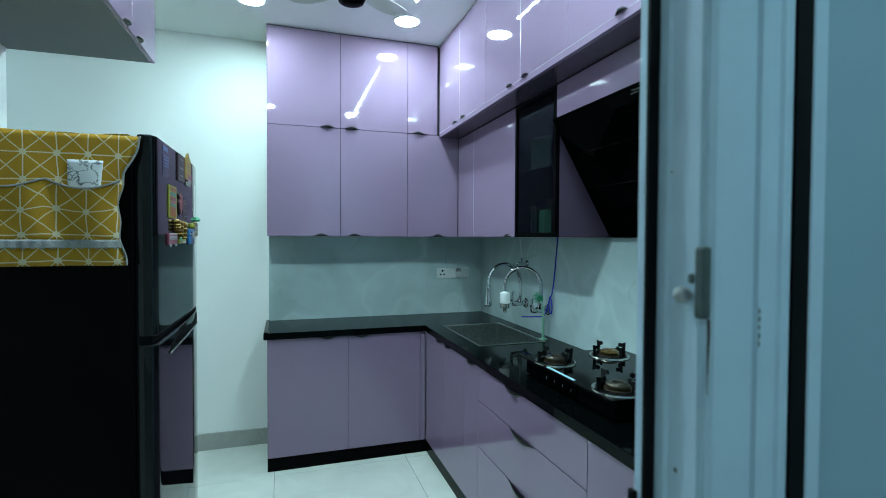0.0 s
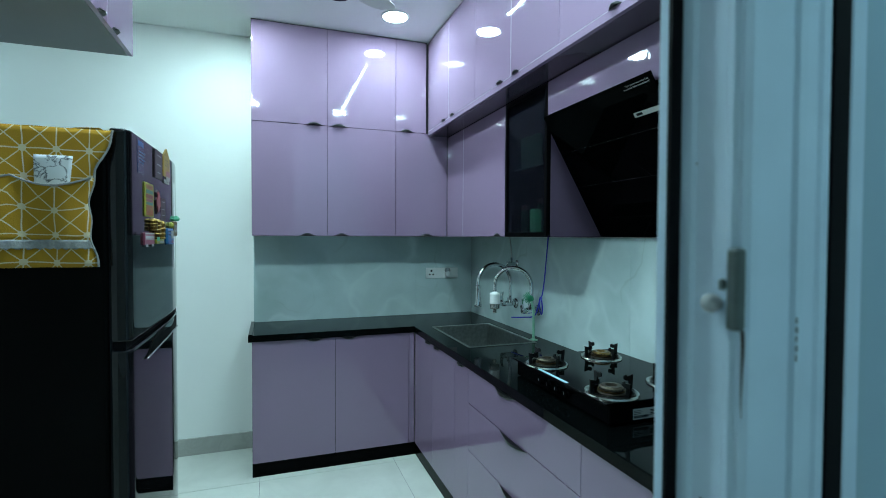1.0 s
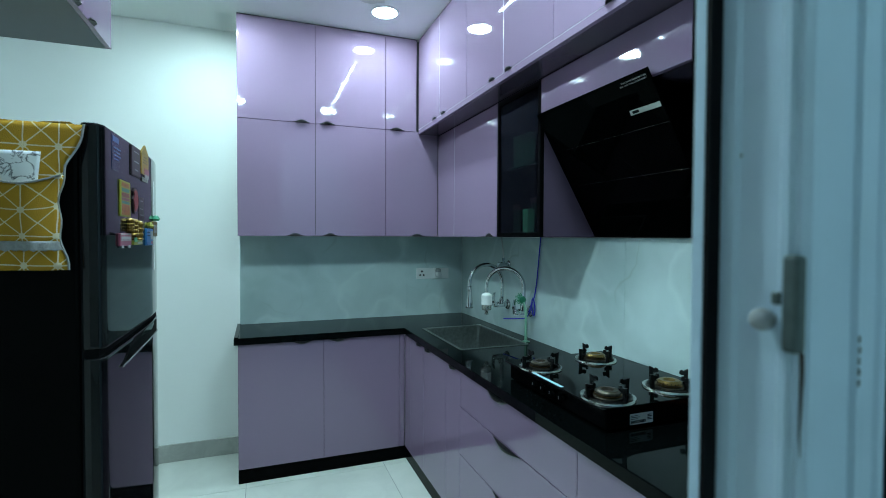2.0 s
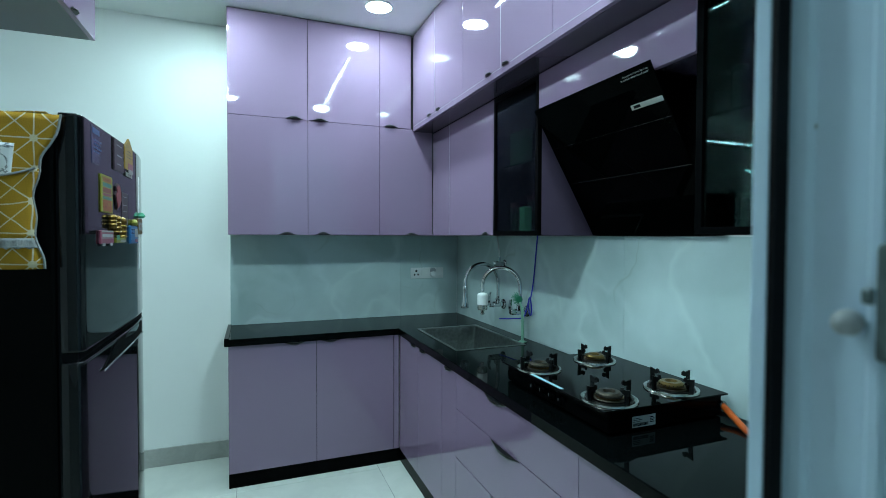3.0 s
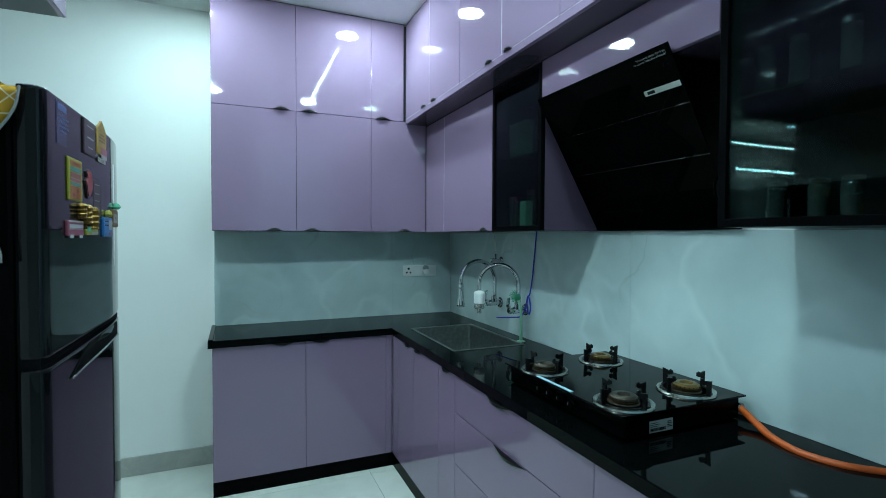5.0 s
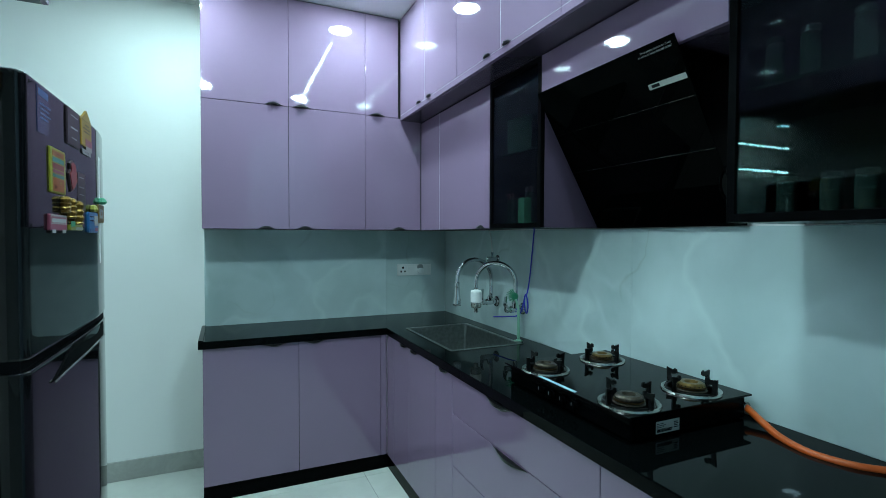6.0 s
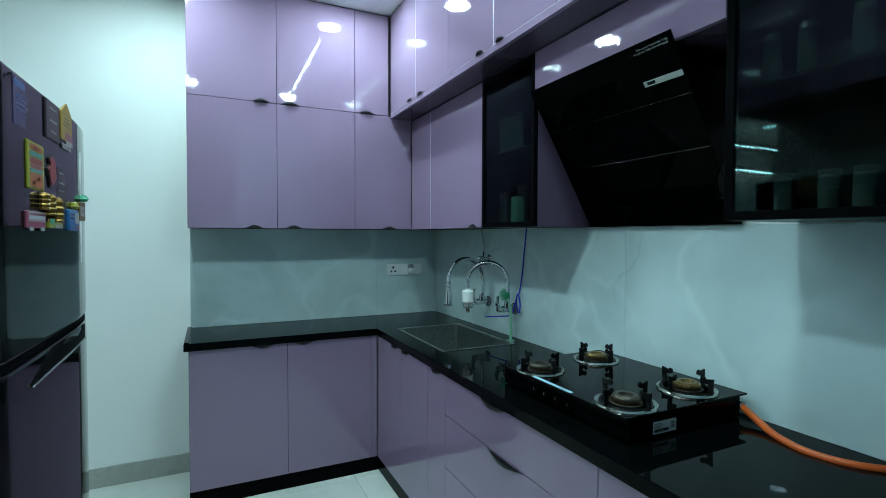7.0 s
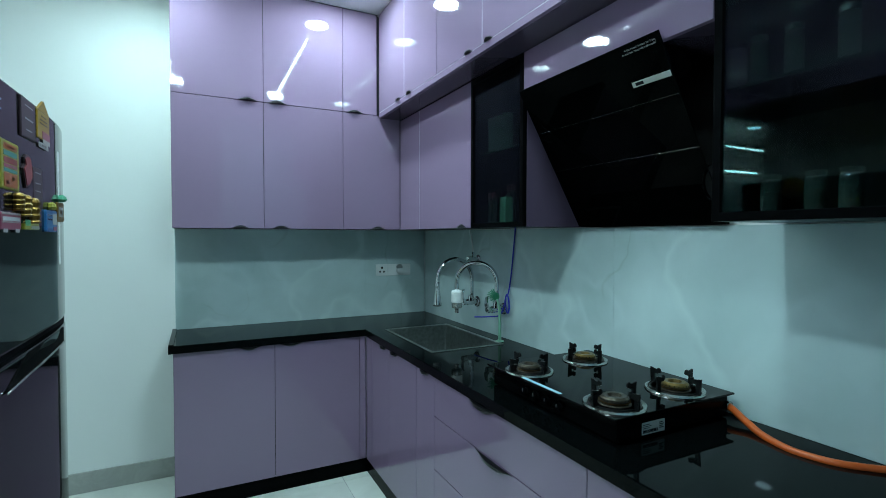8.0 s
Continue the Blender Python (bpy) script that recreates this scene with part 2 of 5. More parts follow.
def thing(name, at, label, category, group="", kind=""):
    ob = new(name)
    ob.location = at
    ob.empty_display_size = 0.05
    origin[ob.name] = Vector(at)
    return tagged(ob, label, category, group, kind)


def part(name, bm, mat, parent=None, label="", smooth=False, kind=""):
    """Links a bmesh in world metres as one mesh object under a thing or part."""
    o = origin[parent.name] if parent else Vector((0, 0, 0))
    if o.length:
        bmesh.ops.translate(bm, verts=bm.verts[:], vec=-o)
    if len(bm.faces) < 20000:
        bmesh.ops.recalc_face_normals(bm, faces=bm.faces[:])
    me = bpy.data.meshes.new(name)
    bm.to_mesh(me)
    bm.free()
    for mm in mat if isinstance(mat, (list, tuple)) else (mat,):
        me.materials.append(mm)
    if smooth:
        for p in me.polygons:
            p.use_smooth = True
    ob = new(name, me)
    if parent:
        ob.parent = parent
        origin[ob.name] = o
    else:
        origin[ob.name] = Vector((0, 0, 0))
    return tagged(ob, label, "", "", kind)


def box(x0, x1, y0, y1, z0, z1, bevel=0.0, bm=None, seg=1):
    own = bmesh.new()
    bmesh.ops.create_cube(own, size=1)
    for v in own.verts:
        v.co = Vector(((x0 + x1) / 2 + v.co.x * (x1 - x0), (y0 + y1) / 2 + v.co.y * (y1 - y0), (z0 + z1) / 2 + v.co.z * (z1 - z0)))
    if bevel:
        bmesh.ops.bevel(own, geom=own.edges[:], offset=bevel, segments=seg, affect="EDGES", profile=0.5)
    return own if bm is None else join(bm, own)


def join(bm, other):
    me = bpy.data.meshes.new("tmp")
    other.to_mesh(me)
    other.free()
    bm.from_mesh(me)
    bpy.data.meshes.remove(me)
    return bm


def turned(points, at, n=24, bm=None, axis="z"):
    """A lathe: points are (radius, height) pairs, round an axis through at."""
    own = bmesh.new()
    rings = []
    for r, h in points:
        ring = []
        for k in range(n):
            a = 2 * math.pi * k / n
            p = (r * math.cos(a), r * math.sin(a), h)
            if axis == "x":
                p = (p[2], p[0], p[1])
            elif axis == "y":
                p = (p[0], p[2], p[1])
            ring.append(own.verts.new(Vector(at) + Vector(p)))
        rings.append(ring)
    for a, b in zip(rings, rings[1:]):
        for k in range(n):
            own.faces.new((a[k], a[(k + 1) % n], b[(k + 1) % n], b[k]))
    own.faces.new(rings[0][::-1])
    own.faces.new(rings[-1])
    return own if bm is None else join(bm, own)


def smooth_path(points, steps=8):
    """A Catmull-Rom line through the points."""
    pts = [Vector(p) for p in points]
    pts = [2 * pts[0] - pts[1]] + pts + [2 * pts[-1] - pts[-2]]
    out = []
    for i in range(1, len(pts) - 2):
        a, b, c, d = pts[i - 1:i + 3]
        for k in range(steps):
            t = k / steps
            out.append(0.5 * (2 * b + (c - a) * t + (2 * a - 5 * b + 4 * c - d) * t * t + (3 * b - a - 3 * c + d) * t ** 3))
    out.append(pts[-2])
    return out


def tube(points, radius, n=12, steps=8, bm=None):
    pts = smooth_path(points, steps) if steps else [Vector(p) for p in points]
    own = bmesh.new()
    side = None
    rings = []
    for i, p in enumerate(pts):
        d = (pts[min(i + 1, len(pts) - 1)] - pts[max(i - 1, 0)]).normalized()
        side = (side - d * side.dot(d)).normalized() if side else d.orthogonal().normalized()
        up = d.cross(side)
        r = radius(i / (len(pts) - 1)) if callable(radius) else radius
        rings.append([own.verts.new(p + r * (math.cos(2 * math.pi * k / n) * side + math.sin(2 * math.pi * k / n) * up)) for k in range(n)])
    for a, b in zip(rings, rings[1:]):
        for k in range(n):
            own.faces.new((a[k], a[(k + 1) % n], b[(k + 1) % n], b[k]))
    own.faces.new(rings[0][::-1])
    own.faces.new(rings[-1])
    return own if bm is None else join(bm, own)


def pull(centre, along, out, up, length=0.11, height=0.016, depth=0.016, n=14):
    """A half-moon edge pull: flat against the door, its lip swelling outwards and along up."""
    c, a, o, u = Vector(centre), Vector(along), Vector(out), Vector(up)
    bm = bmesh.new()
    rows = []
    for i in range(n + 1):
        s = i / n * 2 - 1
        k = math.cos(s * math.pi / 2) ** 1.4
        h, d = 0.0015 + height * k, 0.002 + depth * k
        base = c + a * (s * length / 2)
        rows.append([bm.verts.new(base), bm.verts.new(base + o * d), bm.verts.new(base + o * d * 0.9 + u * h * 0.45), bm.verts.new(base + o * 0.001 + u * h)])
    for p, q in zip(rows, rows[1:]):
        for k in range(4):
            bm.faces.new((p[k], p[(k + 1) % 4], q[(k + 1) % 4], q[k]))
    bm.faces.new(rows[0][::-1])
    bm.faces.new(rows[-1])
    return bm


def structure(name, bm, mat, label, category):
    ob = part(name, bm, mat)
    return tagged(ob, label, category, "", "structure")


# ---- the shell ----
WT = 0.15
structure("wall_north", box(-1.75, XW + WT, YW, YW + WT, ZF, CEIL), WALLPAINT, "smooth white painted kitchen wall behind the worktop", "wall")
structure("wall_east", box(XW, XW + WT, -3.2, YW, ZF, CEIL), WALLPAINT, "white painted wall carrying the hood and uppers", "wall")
structure("wall_fridge_side", box(XLEFT - 0.12, XLEFT, YP, 2.36, ZF, CEIL), WALLPAINT, "white painted wall behind the refrigerator", "wall")
structure("wall_west", box(-5.85, -5.70, -3.2, 4.6, ZF, CEIL), WALLPAINT, "plain pale living room wall", "wall")
structure("wall_living_north", box(-5.85, -1.60, 4.6, 4.75, ZF, CEIL), WALLPAINT, "pale living room wall with a batten lamp and door", "wall")
structure("wall_living_east", box(-1.75, -1.60, YW + WT, 4.6, ZF, CEIL), WALLPAINT, "plain living room side wall", "wall")
structure("wall_south", box(-5.85, XW + WT, -3.35, -3.2, ZF, CEIL), WALLPAINT, "plain wall behind the way in", "wall")
structure("ceiling", box(-5.85, XW + WT, -3.35, 4.75, CEIL, CEIL + 0.12), CEILPAINT, "flat white painted ceiling", "ceiling")
structure("baseboard", box(-1.75, -0.110, YW - 0.012, YW, ZF, 0.115, 0.002), SKIRT, "grey beige stone skirting along the wall", "skirting")
floor = structure("floor", box(-5.85, XW + WT, -3.35, 4.75, ZF - 0.12, ZF - 0.003), GROUT, "cream polished tile floor with thin grey joints", "floor")

# ---- sliding partition beside the camera ----
part_door = thing("sliding_door", (0.9, YP + 0.03, ZF), "white aluminium sliding door pushed half open, with worn latch", "sliding door")
ZT = CEIL - 0.002


def profile(points, z0, z1):
    """An upright extrusion of a plan outline."""
    bm = bmesh.new()
    low = [bm.verts.new((x, y, z0)) for x, y in points]
    high = [bm.verts.new((x, y, z1)) for x, y in points]
    n = len(points)
    for i in range(n):
        bm.faces.new((low[i], low[(i + 1) % n], high[(i + 1) % n], high[i]))
    bm.faces.new(low[::-1])
    bm.faces.new(high)
    return bm


stile = part("stile", profile([(0.284, 0.320), (0.284, 0.310), (0.286, 0.307), (0.286, 0.284), (0.284, 0.282), (0.284, 0.278), (0.287, 0.276),
                               (0.287, 0.273), (0.291, 0.270), (0.297, 0.270), (0.299, 0.274), (0.334, 0.276), (0.336, 0.273), (0.343, 0.273), (0.345, 0.277),
                               (0.360, 0.278), (0.363, 0.276), (0.374, 0.279), (0.381, 0.283), (0.385, 0.292), (0.385, 0.322)], ZF + 0.004, ZT), SASH, part_door, "off-white ridged aluminium stile")
part("edge_strip", box(0.2745, 0.2830, 0.322, 0.3315, ZF + 0.004, ZT, 0.001), SASH, part_door)
part("gasket", box(0.2738, 0.2833, 0.3185, 0.3216, ZF + 0.004, ZT), GASKET, part_door, "black rubber seal")
part("rear_gasket", box(0.3855, 0.4022, 0.2835, 0.330, ZF + 0.004, ZT), GASKET, part_door, "black rubber seal")
part("meeting_stile", box(0.4024, 0.4200, 0.283, 0.340, ZF + 0.004, ZT, 0.002), SASH, part_door)
part("infill_panel", box(0.4205, XW - 0.002, 0.306, 0.320, ZF + 0.03, ZT - 0.03), PANEL, part_door, "blue-grey frosted infill panel")
part("bottom_rail", box(0.4185, XW - 0.002, 0.300, 0.336, ZF + 0.004, ZF + 0.029, 0.001), SASH, part_door)
part("top_rail", box(0.4185, XW - 0.002, 0.300, 0.336, ZT - 0.029, ZT, 0.001), SASH, part_door)
latch = part("latch", box(0.2800, 0.2880, 0.2695, 0.2785, 1.411, 1.463, 0.0025, seg=2), LATCHMETAL, part_door, "worn grey latch plate")
part("latch_hook", box(0.2785, 0.2820, 0.2785, 0.2830, 1.436, 1.443, 0.001), LATCHMETAL, latch)
part("knob", turned([(0.0001, -0.005), (0.004, -0.0042), (0.0058, -0.002), (0.0062, 0.001), (0.0054, 0.004), (0.003, 0.0085)], (0.2785, 0.2880, 1.427), 16, axis="x"), GREYPLASTIC, part_door, "small round pale grey knob", smooth=True)
RUST = material("rust_stain", (0.045, 0.034, 0.028), rough=0.8, vary=0.5, scale=60)
MARK = material("scuff_mark", (0.12, 0.13, 0.14), rough=0.7, vary=0.4, scale=90)
bm = bmesh.new()
streak = [(0.2871 + 0.0003 * (k % 2), 0.2715 - 0.0003 * math.sin(k * 1.3), 1.411 - 0.011 * k) for k in range(6)]
tube(streak, lambda q: 0.0010 * (1 - q) + 0.0002, 6, 4, bm)
part("rust_streak", bm, RUST, stile, "brown rust streak below the latch")
for dy, dz in ((0.309, 1.378), (0.311, 1.322), (0.3085, 1.52), (0.299, 1.290)):
    part("scuff", turned([(0.0022, -0.0004), (0.0016, -0.0008), (0.0004, -0.0009)], (0.2865, dy, dz), 8, axis="x"), MARK, stile, "small dark scuff")
for k in range(5):
    part("print_mark", box(0.3365, 0.3372 + 0.0004 * (k % 2), 0.2722, 0.2732, 1.388 + 0.0062 * k, 1.392 + 0.0062 * k), MARK, stile, "faint grey printed mark")
part("bolt", box(0.270, 0.2743, 0.326, 0.334, 1.235, 1.262, 0.001), GASKET, part_door)

# ---- cabinets ----
GAP = 0.0013


def base_unit(name, lo, hi, axis, doors, label, pulls):
    """A base cabinet along one wall. doors: cuts of (a, b, z0, z1); pulls: (centre, z, length)."""
    mid = (lo + hi) / 2
    at = (mid, YB + 0.25, ZF) if axis == "x" else (XB + 0.3, mid, ZF)
    unit = thing(name, at, label, "cabinet", "base cabinets under the worktop")
    if axis == "x":
        part("body", box(lo, hi, YB + 0.019, YW - 0.02, 0.086, ZC - 0.0405), GAPSHADE, unit)
        part("plinth", box(lo, hi + (0.0325 if hi == 0.890 else 0), YB + 0.008, YB + 0.025, ZF + 0.0005, 0.082), BLACK, unit, "black plinth")
    else:
        part("body", box(XB + 0.019, XW - 0.02, lo, hi, 0.086, ZC - 0.29 if "sink" in name else ZC - 0.0405), GAPSHADE, unit)
        part("plinth", box(XB + 0.008, XB + 0.025, lo, hi + (0.044 if "sink" in name else 0), ZF + 0.0005, 0.082), BLACK, unit, "black plinth")
    made = []
    for a, b, z0, z1, kind in doors:
        if axis == "x":
            bm = box(a + GAP, b - GAP, YB, YB + 0.018, z0 + GAP, z1 - GAP, 0.0012)
        else:
            bm = box(XB, XB + 0.018, a + GAP, b - GAP, z0 + GAP, z1 - GAP, 0.0012)
        made.append(part(kind, bm, LILAC, unit))
    for k, c, z, length in pulls:
        if axis == "x":
            bm = pull((c, YB - 0.0002, z), (1, 0, 0), (0, -1, 0), (0, 0, -1), length, 0.017, 0.02)
        else:
            bm = pull((XB - 0.0002, c, z), (0, 1, 0), (-1, 0, 0), (0, 0, -1), length, 0.017 if length < 0.15 else 0.026, 0.02)
        part("handle", bm, HANDLE, made[k], "black half-moon edge pull", smooth=False)
    return unit


ZD = ZC - 0.0415
base_unit("base_cabinet", -0.104, 0.890, "x", [(-0.104, 0.391, 0.086, ZD, "door"), (0.391, 0.876, 0.086, ZD, "door"), (0.876, 0.915, 0.086, ZD, "filler")],
          "two-door glossy lilac base cabinet with black plinth", [(0, 0.262, ZD - 0.002, 0.12), (1, 0.480, ZD - 0.002, 0.12)])
base_unit("sink_cabinet", 2.434, 3.172, "y", [(3.066, 3.186, 0.086, ZD, "filler"), (2.798, 3.066, 0.086, ZD, "door"), (2.434, 2.798, 0.086, ZD, "door")],
          "two-door glossy lilac cabinet under the sink", [(1, 2.88, ZD - 0.002, 0.10), (2, 2.715, ZD - 0.002, 0.10)])
base_unit("narrow_cabinet", 2.243, 2.434, "y", [(2.243, 2.434, 0.086, ZD, "door")], "narrow glossy lilac pull-out cabinet", [(0, 2.335, ZD - 0.002, 0.10)])
base_unit("drawer_cabinet", 1.322, 2.243, "y", [(1.322, 2.243, 0.660, ZD, "drawer"), (1.322, 2.243, 0.430, 0.660, "drawer"), (1.322, 2.243, 0.086, 0.430, "drawer")],
          "wide glossy lilac cabinet with three drawers under the stove", [(0, 1.85, ZD - 0.002, 0.20), (1, 1.775, 0.657, 0.23), (2, 1.775, 0.427, 0.23)])
base_unit("end_cabinet", 0.40, 1.322, "y", [(0.86, 1.322, 0.086, ZD, "door"), (0.40, 0.86, 0.086, ZD, "door")], "two-door glossy lilac cabinet at the worktop end",
          [(0, 0.97, ZD - 0.002, 0.12), (1, 0.75, ZD - 0.002, 0.12)])

# worktop with a cut-out for the sink
SX0, SX1, SY0, SY1 = 1.018, 1.418, 2.475, 3.108
worktop = thing("worktop", (0.6, 3.5, ZC - 0.040), "polished black granite L-shaped worktop over the base cabinets", "worktop")
bm = bmesh.new()
T0 = ZC - 0.040
for b in ((-0.124, XC, YC, YW - 0.001), (XC, XW - 0.001, SY1, YW - 0.001), (XC, SX0, SY0, SY1), (SX1, XW - 0.001, SY0, SY1), (XC, XW - 0.001, 0.35, SY0)):
    box(b[0], b[1], b[2], b[3], T0, ZC, 0, bm)
bmesh.ops.remove_doubles(bm, verts=bm.verts[:], dist=0.0002)
part("slab", bm, GRANITE, worktop)
part("end_bead", box(-0.124, -0.100, YC + 0.002, YW - 0.002, ZC, ZC + 0.006, 0.002), GRANITE, worktop)
part("nosing", box(-0.125, XC + 0.001, YC - 0.0035, YC, T0 - 0.0005, ZC - 0.001, 0.0015), GRANITE, worktop)
part("nosing", box(XC - 0.0035, XC, 0.35, YC - 0.0035, T0 - 0.0005, ZC - 0.001, 0.0015), GRANITE, worktop)


def upper_door(unit, axis, plane, a, b, z0, z1, kind="door", mat=None):
    if axis == "x":
        bm = box(a + GAP, b - GAP, plane, plane + 0.018, z0 + GAP, z1 - GAP, 0.0012)
    else:
        bm = box(plane, plane + 0.018, a + GAP, b - GAP, z0 + GAP, z1 - GAP, 0.0012)
    return part(kind, bm, mat or LILAC, unit)


def pull_x(door, c, z, plane, length=0.10):
    part("handle", pull((c, plane - 0.0002, z), (1, 0, 0), (0, -1, 0), (0, 0, 1), length, 0.017, 0.018), HANDLE, door, "black half-moon edge pull")


def pull_y(door, c, z, plane, out=-1, length=0.06):
    part("handle", pull((plane + 0.0002 * out, c, z), (0, 1, 0), (out, 0, 0), (0, 0, 1), length, 0.015, 0.016), HANDLE, door, "black half-moon edge pull")


ZTOP = 2.823
S0, S1, S2 = -0.107, 0.358, 0.819
for a, b, low, high in ((S0, S1, 0.232, 0.275), (S1, S2, 0.452, 0.435)):
    u = thing("upper_cabinet", ((a + b) / 2, YU + 0.15, ZU), "glossy lilac wall cabinet over the worktop", "cabinet", "lower tier of wall cabinets")
    part("body", box(a, b, YU + 0.019, YW - 0.001, ZU + 0.002, ZM - 0.001), GAPSHADE, u)
    pull_x(upper_door(u, "x", YU, a, b, ZU, ZM), low, ZU + 0.002, YU)
    u = thing("loft_cabinet", ((a + b) / 2, YU + 0.15, ZM), "glossy lilac loft cabinet reaching the ceiling", "cabinet", "loft cabinets")
    part("body", box(a, b, YU + 0.019, YW - 0.001, ZM + 0.001, ZTOP), GAPSHADE, u)
    pull_x(upper_door(u, "x", YU, a, b, ZM, ZTOP), high, ZM + 0.002, YU)
u = thing("upper_cabinet", (1.0, YU + 0.15, ZU), "glossy lilac corner wall cabinet over the worktop", "cabinet", "lower tier of wall cabinets")
part("body", box(S2, XW - 0.001, YU + 0.019, YW - 0.001, ZU + 0.002, ZM - 0.001), GAPSHADE, u)
pull_x(upper_door(u, "x", YU, S2, XU - 0.002, ZU, ZM), 1.045, ZU + 0.002, YU)
u = thing("loft_cabinet", (0.95, YU + 0.15, ZM), "narrow glossy lilac corner loft cabinet", "cabinet", "loft cabinets")
part("body", box(S2, XW - 0.001, YU + 0.019, YW - 0.001, ZM + 0.001, ZTOP), GAPSHADE, u)
pull_x(upper_door(u, "x", YU, S2, XL - 0.012, ZM, ZTOP), 0.897, ZM + 0.002, YU)
# dark filler painted as the shadow line where the loft meets the ceiling
structure("trim_north", box(S0, XL - 0.004, YU + 0.006, YW - 0.001, ZTOP + 0.001, CEIL - 0.001), GAPSHADOW, "dark strip standing in for the shaded gap between loft and ceiling", "trim")

# right-hand loft, a row of doors above a bottom rail
cuts = [YU - 0.004, 2.915, 2.501, 2.081, 1.681, 1.280, 0.880, 0.36]
holds = [(0, 2.998), (1, 2.844), (2, 2.191), (3, 2.030), (4, 1.357), (5, 1.200)]
pairs = [(0, 2), (2, 4), (4, 6), (6, 7)]
for p0, p1 in pairs:
    y1, y0 = cuts[p0], cuts[p1]
    u = thing("loft_cabinet", ((XL + XW) / 2, (y0 + y1) / 2, ZL), "glossy lilac loft cabinet above the hood wall", "cabinet", "loft cabinets")
    part("body", box(XL + 0.019, XW - 0.001, y0, y1, ZL, CEIL - 0.002), SHADEDLILAC, u)
    part("bottom_rail", box(XL, XL + 0.018, y0, y1, ZL + 0.0005, ZL + 0.030, 0.0008), LILAC, u)
    part("edge_band", box(XL - 0.0004, XL + 0.006, y0 + 0.002, y1 - 0.002, ZL + 0.0290, ZL + 0.0312), EDGEBAND, u)
    for k in range(p0, p1):
        if k > p0:
            part("edge_band", box(XL - 0.0004, XL + 0.006, cuts[k] - 0.0014, cuts[k] + 0.0014, ZL + 0.0315, CEIL - 0.005), EDGEBAND, u)
        d = upper_door(u, "y", XL, cuts[k + 1], cuts[k], ZL + 0.030, CEIL - 0.004)
        for i, c in holds:
            if i == k:
                pull_y(d, c, ZL + 0.030, XL)

# right-hand uppers
u = thing("upper_cabinet", (1.36, 2.88, ZU), "glossy lilac wall cabinet over the sink", "cabinet", "lower tier of wall cabinets")
part("edge_band", box(XU - 0.0004, XU + 0.006, 3.0318, 3.0342, ZU + 0.001, ZL - 0.004), EDGEBAND, u)
part("body", box(XU + 0.019, XW - 0.001, 2.422, YU + 0.017, ZU + 0.002, ZL - 0.002), GAPSHADE, u)
upper_door(u, "y", XU, 3.033, YU - 0.002, ZU, ZL - 0.003, "filler")
d = upper_door(u, "y", XU, 2.422, 3.033, ZU, ZL - 0.003)
part("handle", pull((XU - 0.0002, 2.515, ZU + 0.002), (0, 1, 0), (-1, 0, 0), (0, 0, 1), 0.10, 0.017, 0.018), HANDLE, d, "black half-moon edge pull")


def glass_unit(y0, y1, label, shelf_z, side_mat):
    """A hollow wall cabinet with a smoked glass front in a slim black frame."""
    g = thing("glass_cabinet", ((XU + XW) / 2, (y0 + y1) / 2, ZU), label, "cabinet", "smoked glass wall cabinets")
    z1 = ZL - 0.003
    part("back_panel", box(XW - 0.012, XW - 0.001, y0 + 0.018, y1 - 0.018, ZU + 0.018, z1 - 0.018), SHADEDINTERIOR, g)
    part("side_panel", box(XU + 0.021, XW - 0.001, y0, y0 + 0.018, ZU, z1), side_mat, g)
    part("side_panel", box(XU + 0.021, XW - 0.001, y1 - 0.018, y1, ZU, z1), BLACK, g)
    part("bottom_panel", box(XU + 0.021, XW - 0.001, y0 + 0.018, y1 - 0.018, ZU, ZU + 0.017), BLACK, g)
    part("top_panel", box(XU + 0.021, XW - 0.001, y0 + 0.018, y1 - 0.018, z1 - 0.017, z1), BLACK, g)
    part("shelf", box(XU + 0.05, XW - 0.013, y0 + 0.019, y1 - 0.019, shelf_z - 0.008, shelf_z), SHELFGLASS, g)
    f = bmesh.new()
    w = 0.022
    loops = [[f.verts.new((x, y, z)) for y, z in ((y0 + d, ZU + d), (y1 - d, ZU + d), (y1 - d, z1 - d), (y0 + d, z1 - d))]
             for x, d in ((XU, 0.0), (XU, w), (XU + 0.02, w), (XU + 0.02, 0.0))]
    for a, b in zip(loops, loops[1:] + loops[:1]):
        for k in range(4):
            f.faces.new((a[k], a[(k + 1) % 4], b[(k + 1) % 4], b[k]))
    bmesh.ops.bevel(f, geom=f.edges[:], offset=0.001, segments=1, affect="EDGES")
    door = part("door", f, FRAMEBLACK, g, "slim black aluminium door frame")
    pane = part("pane", box(XU + 0.006, XU + 0.010, y0 + w, y1 - w, ZU + w, z1 - w), SMOKED, door, "dark smoked glass pane")
    pane.visible_shadow = False
    return g


# the panel next to the hood gets its shade from the darker lilac
glass_unit(2.000, 2.422, "narrow wall cabinet with a dark smoked glass door", 1.828, SHADEDLILAC)
glass_unit(0.36, 1.182, "wide wall cabinet with a dark smoked glass door", 1.818, BLACK)

# flap cabinet above the hood
u = thing("flap_cabinet", (1.36, 1.60, 1.99), "glossy lilac cabinet panel above the cooker hood", "cabinet", "lower tier of wall cabinets")
part("body", box(XU + 0.019, XW - 0.001, 1.184, 1.998, 1.995, ZL - 0.002), SHADEDLILAC, u)
upper_door(u, "y", XU, 1.184, 1.998, 1.990, ZL - 0.003, "flap")

